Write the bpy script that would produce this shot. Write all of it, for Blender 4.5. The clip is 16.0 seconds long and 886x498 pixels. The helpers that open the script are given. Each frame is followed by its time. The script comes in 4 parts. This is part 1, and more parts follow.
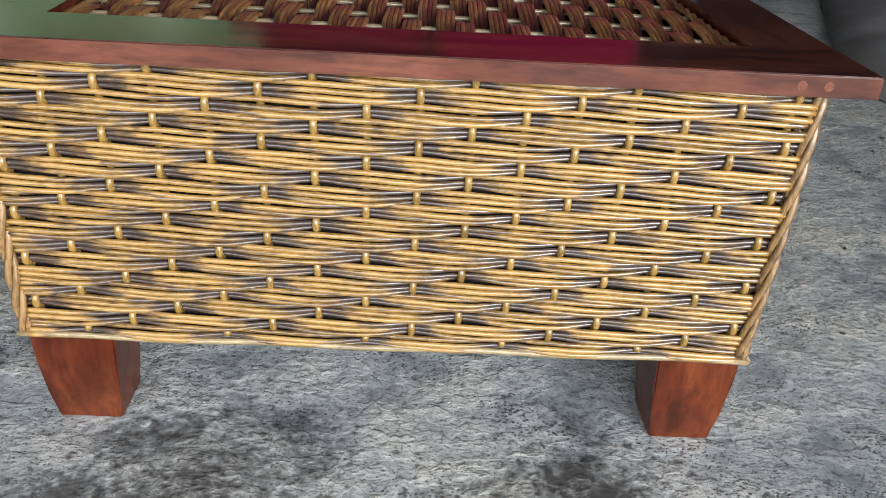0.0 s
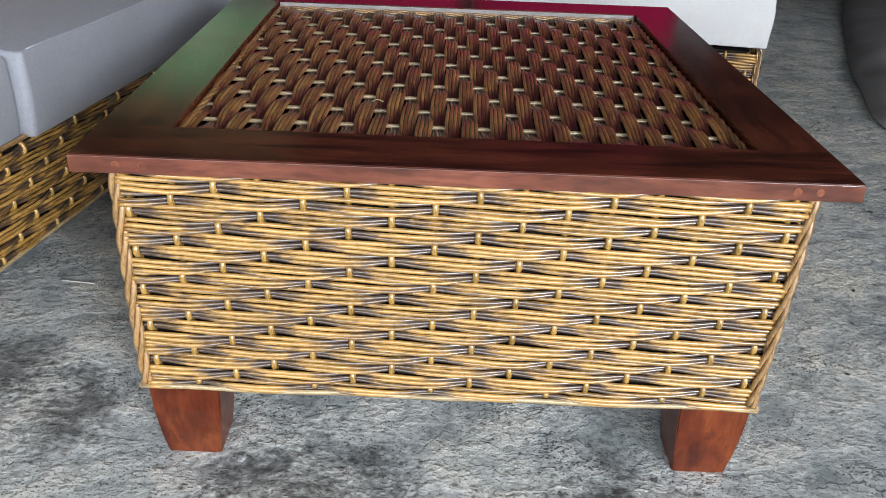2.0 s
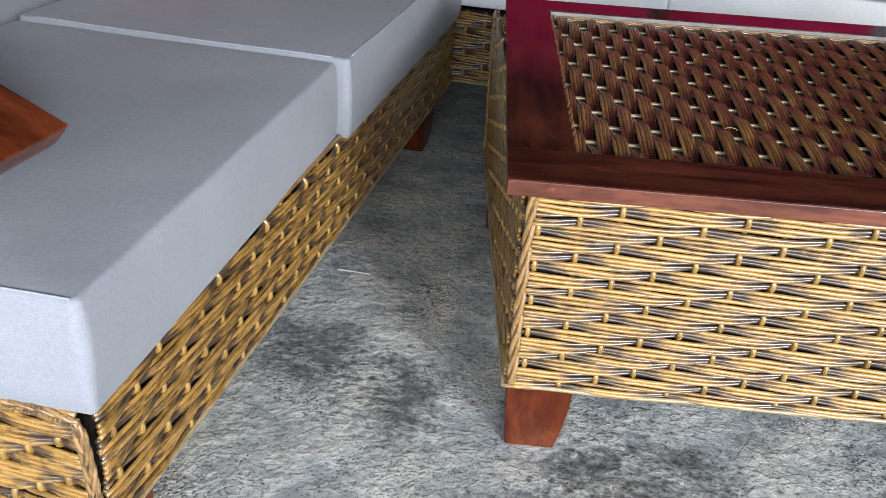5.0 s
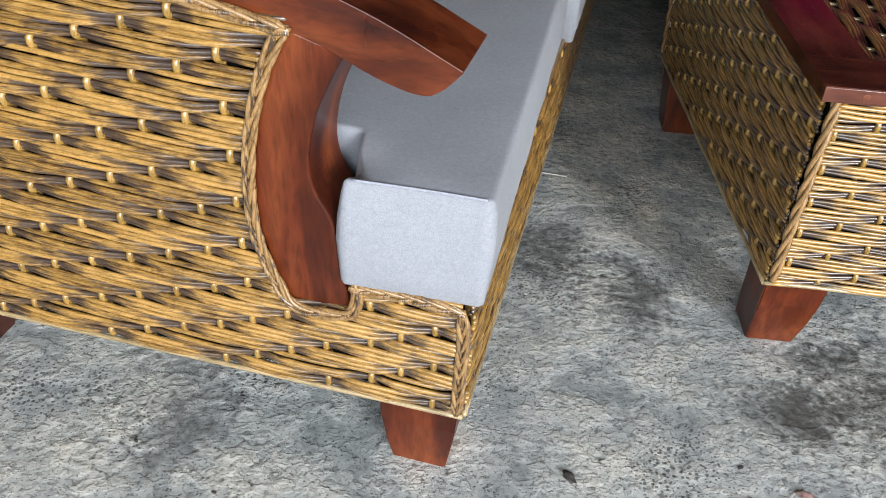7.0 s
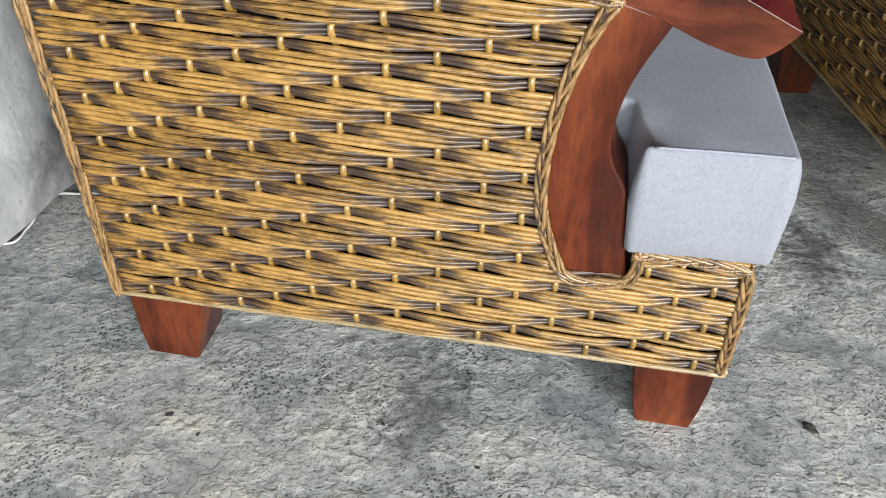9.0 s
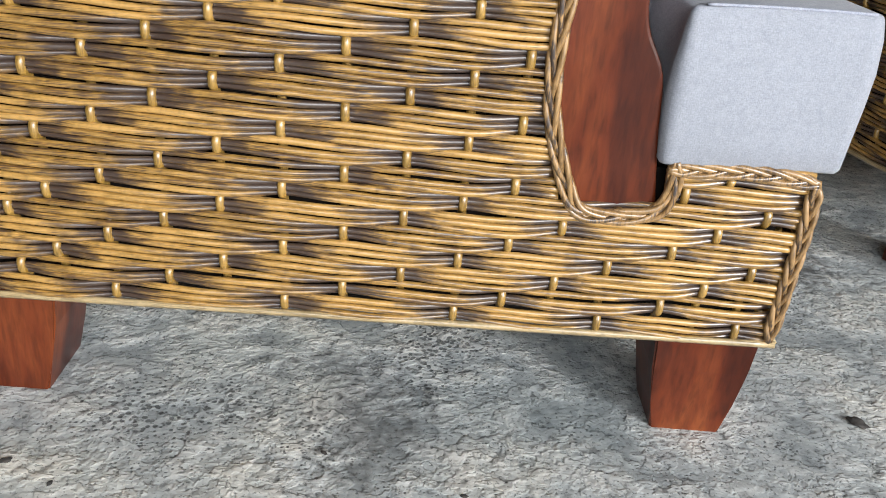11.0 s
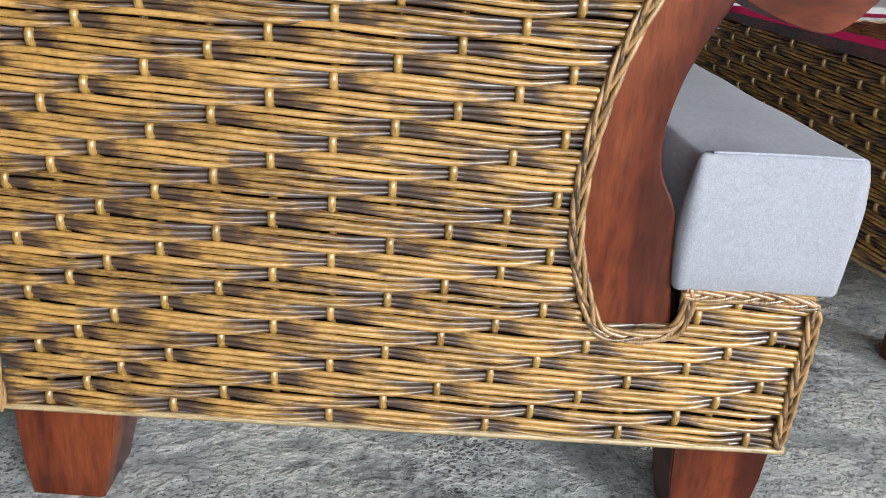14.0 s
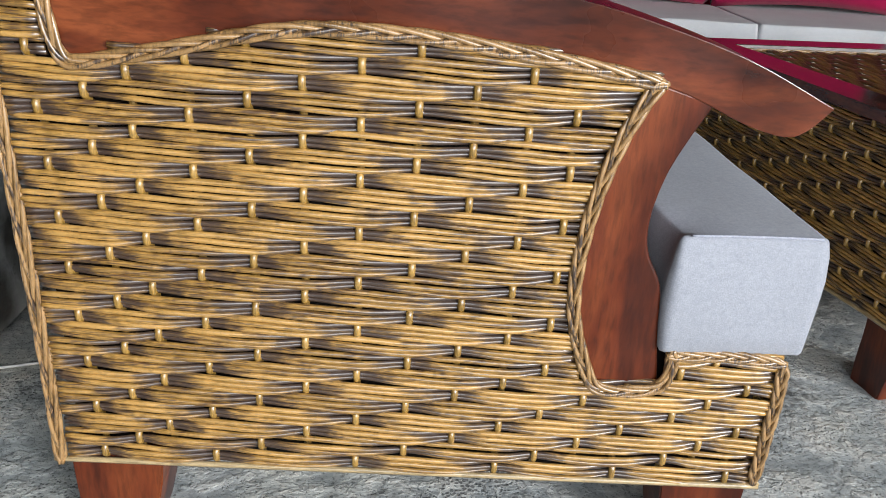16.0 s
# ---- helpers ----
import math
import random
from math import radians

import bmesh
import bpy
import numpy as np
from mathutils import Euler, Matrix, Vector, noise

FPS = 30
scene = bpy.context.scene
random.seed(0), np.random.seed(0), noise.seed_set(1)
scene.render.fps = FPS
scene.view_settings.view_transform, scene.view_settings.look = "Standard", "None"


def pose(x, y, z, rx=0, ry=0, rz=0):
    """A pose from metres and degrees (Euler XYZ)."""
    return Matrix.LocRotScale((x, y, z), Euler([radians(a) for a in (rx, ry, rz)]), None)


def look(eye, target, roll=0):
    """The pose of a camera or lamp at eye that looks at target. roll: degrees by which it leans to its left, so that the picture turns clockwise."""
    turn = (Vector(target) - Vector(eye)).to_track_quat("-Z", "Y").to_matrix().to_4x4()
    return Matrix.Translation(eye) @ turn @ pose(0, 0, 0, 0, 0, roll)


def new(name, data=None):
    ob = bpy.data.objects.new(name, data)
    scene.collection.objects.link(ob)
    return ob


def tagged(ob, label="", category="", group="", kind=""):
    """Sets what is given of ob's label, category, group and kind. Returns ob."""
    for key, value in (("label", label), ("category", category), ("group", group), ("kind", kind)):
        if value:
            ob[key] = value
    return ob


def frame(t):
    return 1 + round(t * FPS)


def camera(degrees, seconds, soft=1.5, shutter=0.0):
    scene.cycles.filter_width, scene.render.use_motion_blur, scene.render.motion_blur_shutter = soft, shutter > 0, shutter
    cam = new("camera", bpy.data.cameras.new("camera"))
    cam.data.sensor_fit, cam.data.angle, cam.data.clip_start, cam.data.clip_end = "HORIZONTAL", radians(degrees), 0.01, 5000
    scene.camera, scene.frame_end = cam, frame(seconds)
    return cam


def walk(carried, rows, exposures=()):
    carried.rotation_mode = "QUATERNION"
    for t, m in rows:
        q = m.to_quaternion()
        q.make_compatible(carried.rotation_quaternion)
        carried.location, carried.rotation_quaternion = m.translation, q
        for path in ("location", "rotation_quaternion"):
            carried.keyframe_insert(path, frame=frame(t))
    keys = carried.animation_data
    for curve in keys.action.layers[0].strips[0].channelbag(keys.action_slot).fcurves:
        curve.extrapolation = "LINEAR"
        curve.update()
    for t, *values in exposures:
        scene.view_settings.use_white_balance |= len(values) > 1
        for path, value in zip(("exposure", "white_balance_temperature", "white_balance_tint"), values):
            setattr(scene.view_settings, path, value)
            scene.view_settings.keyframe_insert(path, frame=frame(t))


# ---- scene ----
cam = camera(53.7, 16.0, soft=0.8)
PATH = [
    (0, (-0.031, -0.082, 0.685), (0.024, 1.704, -0.213), 3.2),
    (0.5, (-0.019, -0.111, 0.725), (0.01, 1.673, -0.179), 3.1),
    (1, (-0.005, -0.149, 0.783), (-0.015, 1.632, -0.128), 2.7),
    (1.5, (-0.017, -0.176, 0.825), (-0.023, 1.605, -0.085), 2.8),
    (2, (-0.074, -0.202, 0.843), (-0.08, 1.582, -0.06), 2.2),
    (2.5, (-0.14, -0.225, 0.861), (-0.165, 1.554, -0.052), 1.7),
    (3, (-0.211, -0.234, 0.875), (-0.222, 1.544, -0.041), 2.2),
    (3.5, (-0.295, -0.232, 0.887), (-0.296, 1.541, -0.038), 2.7),
    (4, (-0.379, -0.235, 0.897), (-0.393, 1.535, -0.035), 3.0),
    (4.2, (-0.417, -0.243, 0.906), (-0.44, 1.526, -0.028), 3.1),
    (6.3, (-0.731, -0.302, 0.92), (-0.892, 1.362, -0.178), 4.5),
    (6.5, (-0.788, -0.313, 0.92), (-0.913, 1.338, -0.202), 4.8),
    (7, (-0.907, -0.353, 0.928), (-0.995, 1.275, -0.231), 3.9),
    (7.5, (-1.021, -0.394, 0.948), (-1.092, 1.227, -0.221), 2.3),
    (8, (-1.103, -0.419, 0.956), (-1.165, 1.21, -0.201), 1.9),
    (8.5, (-1.185, -0.407, 0.937), (-1.264, 1.216, -0.229), 1.1),
    (9, (-1.255, -0.397, 0.915), (-1.288, 1.212, -0.273), 1.1),
    (9.2, (-1.278, -0.389, 0.91), (-1.28, 1.199, -0.305), 1.4),
    (11.3, (-1.373, -0.253, 0.538), (-1.036, 1.547, -0.265), 4.8),
    (11.5, (-1.367, -0.249, 0.532), (-1.027, 1.568, -0.233), 4.9),
    (12, (-1.371, -0.256, 0.54), (-1.012, 1.572, -0.189), 5.3),
    (12.5, (-1.38, -0.268, 0.56), (-1.007, 1.562, -0.156), 5.2),
    (13, (-1.389, -0.28, 0.585), (-1.029, 1.557, -0.121), 4.8),
    (13.5, (-1.402, -0.295, 0.618), (-1.063, 1.544, -0.092), 4.5),
    (14, (-1.422, -0.314, 0.643), (-1.098, 1.524, -0.076), 4.2),
    (14.5, (-1.435, -0.337, 0.677), (-1.118, 1.493, -0.063), 4.0),
    (15, (-1.443, -0.354, 0.703), (-1.126, 1.477, -0.036), 3.9),
    (15.5, (-1.453, -0.365, 0.734), (-1.117, 1.461, -0.007), 3.8),
    (16, (-1.465, -0.38, 0.77), (-1.119, 1.442, 0.021), 3.6),
]
EXPOSURES = [(0, -0.2, 6050, 10), (1.0, -0.12, 6050, 10), (4.2, 0.0, 6000, 10), (6.3, 0.03, 6100, 9), (7.5, -0.18, 6250, 9), (9.2, -0.17, 6300, 9), (11.3, -0.18, 6250, 10), (16, -0.25, 6200, 10)]
walk(cam, [(t, look(eye, target, roll)) for t, eye, target, roll in PATH], EXPOSURES)

# ---- light ----
world = bpy.data.worlds.new("overcast_sky")
scene.world = world
world.use_nodes = True
wn = world.node_tree.nodes
sky = wn.new("ShaderNodeTexSky")
sky.sky_type, sky.sun_disc = "NISHITA", False
sky.sun_elevation, sky.sun_rotation = radians(16.5), radians(150)
sky.air_density, sky.dust_density = 1.0, 2.5
world.node_tree.links.new(sky.outputs["Color"], wn["Background"].inputs["Color"])
wn["Background"].inputs["Strength"].default_value = 0.085

sun = new("sun", bpy.data.lights.new("sun", "SUN"))
sun.data.energy, sun.data.angle, sun.data.color = 3.2, radians(13), (0.94, 0.965, 1.0)
sun.matrix_world = look((4.7, -8.2, 2.8), (0.0, 0.0, 0.0))

# daylight of the open front of the shed
opening = new("daylight_opening", bpy.data.lights.new("daylight_opening", "AREA"))
opening.data.shape, opening.data.size, opening.data.size_y = "RECTANGLE", 4.2, 0.95
opening.data.energy, opening.data.color = 128, (0.92, 0.96, 1.0)
opening.matrix_world = look((-0.1, -1.7, 1.15), (-0.2, 0.9, 0.4))


# ---- materials ----
def material(name, rough=0.5, **sockets):
    m = bpy.data.materials.new(name)
    m.use_nodes = True
    bsdf = m.node_tree.nodes["Principled BSDF"]
    bsdf.inputs["Roughness"].default_value = rough
    for key, value in sockets.items():
        bsdf.inputs[key.replace("_", " ")].default_value = value
    return m, m.node_tree.nodes, m.node_tree.links, bsdf


def add(nodes, kind, **values):
    n = nodes.new("ShaderNode" + kind)
    for key, value in values.items():
        n.inputs[key.replace("_", " ")].default_value = value
    return n


def ramp(nodes, links, source, stops):
    r = nodes.new("ShaderNodeValToRGB")
    e = r.color_ramp.elements
    while len(e) < len(stops):
        e.new(0.5)
    for slot, (p, c) in zip(e, stops):
        slot.position, slot.color = p, (*c, 1) if len(c) == 3 else c
    links.new(source, r.inputs["Fac"])
    return r


def grey(v):
    return (v, v, v)


def mix(nodes, links, fac, a, b, blend="MIX"):
    n = nodes.new("ShaderNodeMix")
    n.data_type, n.blend_type = "RGBA", blend
    for socket, value in ((n.inputs["Factor"], fac), (n.inputs["A"], a), (n.inputs["B"], b)):
        if isinstance(value, (int, float)):
            socket.default_value = value
        elif isinstance(value, tuple):
            socket.default_value = (*value, 1)
        else:
            links.new(value, socket)
    return n.outputs["Result"]


def maths(nodes, links, op, a, b=0.0):
    n = nodes.new("ShaderNodeMath")
    n.operation = op
    for socket, value in zip(n.inputs, (a, b)):
        if isinstance(value, (int, float)):
            socket.default_value = value
        else:
            links.new(value, socket)
    return n.outputs[0]


def bump(nodes, links, bsdf, height, strength, distance):
    b = add(nodes, "Bump", Strength=strength, Distance=distance)
    links.new(height, b.inputs["Height"])
    links.new(b.outputs["Normal"], bsdf.inputs["Normal"])


def rattan_material(name, light, dark, stain_shade, reach, run=(45, 45, 1100), grain=1.0):
    """Lacquered cane with stain and recess shade painted where it dips behind stakes."""
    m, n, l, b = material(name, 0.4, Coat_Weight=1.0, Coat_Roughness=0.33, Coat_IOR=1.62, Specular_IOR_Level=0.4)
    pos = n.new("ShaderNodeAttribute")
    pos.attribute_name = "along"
    tone = n.new("ShaderNodeAttribute")
    tone.attribute_name = "tone"
    co = n.new("ShaderNodeTexCoord")
    fine = add(n, "TexNoise", Scale=260.0, Detail=3.0)
    l.new(co.outputs["Object"], fine.inputs["Vector"])
    broad = add(n, "TexNoise", Scale=38.0, Detail=3.0)
    l.new(co.outputs["Object"], broad.inputs["Vector"])
    wide = add(n, "TexNoise", Scale=6.0, Detail=2.0)
    l.new(co.outputs["Object"], wide.inputs["Vector"])
    v = maths(n, l, "ADD", maths(n, l, "MULTIPLY", tone.outputs["Fac"], 0.55), maths(n, l, "MULTIPLY", broad.outputs["Fac"], 0.5))
    comb = n.new("ShaderNodeCombineXYZ")
    l.new(maths(n, l, "MULTIPLY", pos.outputs["Fac"], 1.6), comb.inputs["X"])
    l.new(maths(n, l, "MULTIPLY", tone.outputs["Fac"], 61.0), comb.inputs["Y"])
    l.new(maths(n, l, "MULTIPLY", wide.outputs["Fac"], 9.0), comb.inputs["Z"])
    streak = add(n, "TexNoise", Scale=1.7, Detail=3.0)
    l.new(comb.outputs["Vector"], streak.inputs["Vector"])
    # fibres that run with the strand
    mp = n.new("ShaderNodeMapping")
    mp.inputs["Scale"].default_value = run
    l.new(co.outputs["Object"], mp.inputs["Vector"])
    fibre = add(n, "TexNoise", Scale=1.0, Detail=3.0, Roughness=0.6)
    l.new(mp.outputs["Vector"], fibre.inputs["Vector"])
    v = maths(n, l, "ADD", maths(n, l, "MULTIPLY", v, 0.5), maths(n, l, "MULTIPLY", streak.outputs["Fac"], 0.4))
    v = maths(n, l, "ADD", v, maths(n, l, "MULTIPLY", maths(n, l, "SUBTRACT", fibre.outputs["Fac"], 0.43), grain))
    body = ramp(n, l, v, [(0.30, dark), (0.47, light), (0.68, tuple(min(1, c * 1.6 + 0.02) for c in light))])
    # stain and painted recess shade fade along the strand, unevenly
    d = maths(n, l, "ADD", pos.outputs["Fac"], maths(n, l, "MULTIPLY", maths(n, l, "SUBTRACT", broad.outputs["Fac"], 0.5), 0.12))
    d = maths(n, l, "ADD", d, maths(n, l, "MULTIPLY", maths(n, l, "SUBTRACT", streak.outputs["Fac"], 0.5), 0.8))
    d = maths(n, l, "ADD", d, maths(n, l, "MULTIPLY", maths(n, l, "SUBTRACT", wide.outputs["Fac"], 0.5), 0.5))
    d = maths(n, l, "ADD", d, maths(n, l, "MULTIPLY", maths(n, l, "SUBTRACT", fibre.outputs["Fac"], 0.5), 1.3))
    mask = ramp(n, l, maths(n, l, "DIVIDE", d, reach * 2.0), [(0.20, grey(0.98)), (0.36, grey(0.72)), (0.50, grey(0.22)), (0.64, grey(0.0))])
    col = mix(n, l, mask.outputs["Color"], body.outputs["Color"], stain_shade)
    specks = ramp(n, l, fine.outputs["Fac"], [(0.3, grey(0.55)), (0.48, grey(1.0))])
    col = mix(n, l, 0.5, col, specks.outputs["Color"], "MULTIPLY")
    l.new(col, b.inputs["Base Color"])
    rough = ramp(n, l, broad.outputs["Fac"], [(0.3, grey(0.34)), (0.7, grey(0.5))])
    l.new(rough.outputs["Color"], b.inputs["Roughness"])
    bump(n, l, b, maths(n, l, "ADD", fine.outputs["Fac"], maths(n, l, "MULTIPLY", fibre.outputs["Fac"], 1.2)), 0.14, 0.0009)
    return m


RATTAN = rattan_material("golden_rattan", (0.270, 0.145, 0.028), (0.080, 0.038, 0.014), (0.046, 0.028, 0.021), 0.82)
# maroon ends: stain plus the magenta pillows' reflection, painted into the colour
RATTAN_TOP = rattan_material("red_sheen_rattan", (0.25, 0.115, 0.026), (0.14, 0.05, 0.018), (0.085, 0.016, 0.018), 1.0, (1100, 45, 45), 0.45)
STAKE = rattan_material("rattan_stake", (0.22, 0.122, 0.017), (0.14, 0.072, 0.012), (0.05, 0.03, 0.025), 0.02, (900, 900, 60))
# the top stakes' whitish gloss is put into this greyer colour
STAKE_TOP = rattan_material("rattan_stake_sheen", (0.17, 0.12, 0.058), (0.10, 0.07, 0.035), (0.05, 0.03, 0.025), 0.02, (60, 900, 900))
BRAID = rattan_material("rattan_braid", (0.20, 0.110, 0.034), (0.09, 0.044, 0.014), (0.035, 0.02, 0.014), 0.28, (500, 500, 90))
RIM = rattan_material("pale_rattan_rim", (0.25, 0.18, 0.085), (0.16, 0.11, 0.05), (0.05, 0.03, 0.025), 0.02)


def wood_material(name, c0, c1, c2, scale, rough, coat):
    m, n, l, b = material(name, rough, Coat_Weight=coat, Coat_Roughness=0.12, Specular_IOR_Level=0.3)
    co = n.new("ShaderNodeTexCoord")
    mp = n.new("ShaderNodeMapping")
    mp.inputs["Scale"].default_value = scale
    l.new(co.outputs["Object"], mp.inputs["Vector"])
    g = add(n, "TexNoise", Scale=5.0, Detail=4.0, Roughness=0.5, Distortion=0.4)
    l.new(mp.outputs["Vector"], g.inputs["Vector"])
    f = add(n, "TexNoise", Scale=42.0, Detail=4.0)
    l.new(mp.outputs["Vector"], f.inputs["Vector"])
    big = add(n, "TexNoise", Scale=9.0, Detail=3.0, Roughness=0.45)
    l.new(co.outputs["Object"], big.inputs["Vector"])
    r = ramp(n, l, g.outputs["Fac"], [(0.34, c0), (0.48, c1), (0.64, c2)])
    pores = ramp(n, l, f.outputs["Fac"], [(0.35, grey(0.6)), (0.52, grey(1.0))])
    col = mix(n, l, 0.7, r.outputs["Color"], pores.outputs["Color"], "MULTIPLY")
    blot = ramp(n, l, big.outputs["Fac"], [(0.36, (0.42, 0.36, 0.36)), (0.5, grey(0.95)), (0.64, (1.4, 1.55, 1.5))])
    col = mix(n, l, 0.55, col, blot.outputs["Color"], "MULTIPLY")
    curl = add(n, "TexNoise", Scale=30.0, Detail=5.0, Roughness=0.65, Distortion=0.6)
    l.new(mp.outputs["Vector"], curl.inputs["Vector"])
    figure = ramp(n, l, curl.outputs["Fac"], [(0.36, (0.68, 0.64, 0.64)), (0.5, grey(1.0)), (0.66, (1.22, 1.26, 1.26))])
    col = mix(n, l, 0.55, col, figure.outputs["Color"], "MULTIPLY")
    l.new(col, b.inputs["Base Color"])
    rr = ramp(n, l, big.outputs["Fac"], [(0.3, grey(rough * 0.8)), (0.7, grey(rough * 1.3))])
    l.new(rr.outputs["Color"], b.inputs["Roughness"])
    bump(n, l, b, f.outputs["Fac"], 0.08, 0.001)
    return m


WOOD_TOP = wood_material("dark_mahogany_across", (0.028, 0.006, 0.003), (0.066, 0.014, 0.007), (0.105, 0.024, 0.011), (1.2, 9, 9), 0.15, 0.4)
WOOD_TOP_Y = wood_material("dark_mahogany_along", (0.028, 0.006, 0.003), (0.066, 0.014, 0.007), (0.105, 0.024, 0.011), (9, 1.2, 9), 0.15, 0.4)
WOOD_EDGE = wood_material("mahogany_edge", (0.045, 0.010, 0.005), (0.095, 0.019, 0.006), (0.16, 0.038, 0.012), (0.8, 4, 4), 0.32, 0.2)
# pinkish glare of the lit front edge is mixed into this wood colour
WOOD_GLARE = wood_material("mahogany_glare", (0.045, 0.013, 0.008), (0.085, 0.024, 0.013), (0.13, 0.038, 0.021), (0.8, 4, 4), 0.30, 0.35)
WOOD_LEG = wood_material("red_brown_wood", (0.050, 0.009, 0.003), (0.098, 0.018, 0.005), (0.155, 0.036, 0.010), (4.5, 4.5, 0.7), 0.36, 0.15)
# near-black colour stands for the unlit inside seen through the weave's gaps
INNER_SHADE = wood_material("near_black_inner_shade", (0.004, 0.003, 0.002), (0.008, 0.005, 0.003), (0.012, 0.007, 0.005), (4, 4, 4), 0.8, 0.0)
PEG = wood_material("wooden_peg", (0.10, 0.03, 0.015), (0.145, 0.042, 0.02), (0.19, 0.062, 0.028), (20, 20, 20), 0.4, 0.2)


def fabric_material(name, colour, other):
    """Linen: two sets of uneven threads, about 1.4 mm apart, and soft rumples."""
    m, n, l, b = material(name, 0.95, Specular_IOR_Level=0.2, Sheen_Weight=0.12, Sheen_Roughness=0.5)
    co = n.new("ShaderNodeTexCoord")
    threads = []
    for run in ((1300, 1300, 260), (260, 260, 1300), (700, 1300, 700)):
        mp = n.new("ShaderNodeMapping")
        mp.inputs["Scale"].default_value = run
        l.new(co.outputs["Object"], mp.inputs["Vector"])
        t = add(n, "TexNoise", Scale=1.0, Detail=1.0)
        l.new(mp.outputs["Vector"], t.inputs["Vector"])
        threads.append(t.outputs["Fac"])
    slub = add(n, "TexNoise", Scale=150.0, Detail=4.0)
    l.new(co.outputs["Object"], slub.inputs["Vector"])
    fold = add(n, "TexNoise", Scale=5.0, Detail=3.0)
    l.new(co.outputs["Object"], fold.inputs["Vector"])
    crease = add(n, "TexNoise", Scale=16.0, Detail=4.0, Distortion=0.6)
    l.new(co.outputs["Object"], crease.inputs["Vector"])
    thread = maths(n, l, "MULTIPLY", maths(n, l, "ADD", maths(n, l, "ADD", threads[0], threads[1]), threads[2]), 0.333)
    v = maths(n, l, "ADD", maths(n, l, "MULTIPLY", thread, 0.8), maths(n, l, "MULTIPLY", slub.outputs["Fac"], 0.2))
    r = ramp(n, l, v, [(0.38, other), (0.50, tuple((p + q) / 2 for p, q in zip(colour, other))), (0.60, colour)])
    soil = ramp(n, l, fold.outputs["Fac"], [(0.3, grey(0.88)), (0.6, grey(1.0))])
    l.new(mix(n, l, 0.8, r.outputs["Color"], soil.outputs["Color"], "MULTIPLY"), b.inputs["Base Color"])
    h = maths(n, l, "ADD", maths(n, l, "MULTIPLY", thread, 0.045), maths(n, l, "MULTIPLY", fold.outputs["Fac"], 0.8))
    h = maths(n, l, "ADD", h, maths(n, l, "MULTIPLY", crease.outputs["Fac"], 0.10))
    bump(n, l, b, h, 0.4, 0.02)
    return m


FABRIC = fabric_material("light_grey_linen", (0.305, 0.315, 0.345), (0.228, 0.237, 0.265))
PIPING = fabric_material("pale_linen_seam", (0.37, 0.38, 0.43), (0.24, 0.25, 0.30))
MAGENTA = fabric_material("magenta_cloth", (0.45, 0.010, 0.085), (0.32, 0.005, 0.055))
WHITE_CLOTH = fabric_material("off_white_linen", (0.62, 0.63, 0.64), (0.52, 0.53, 0.54))


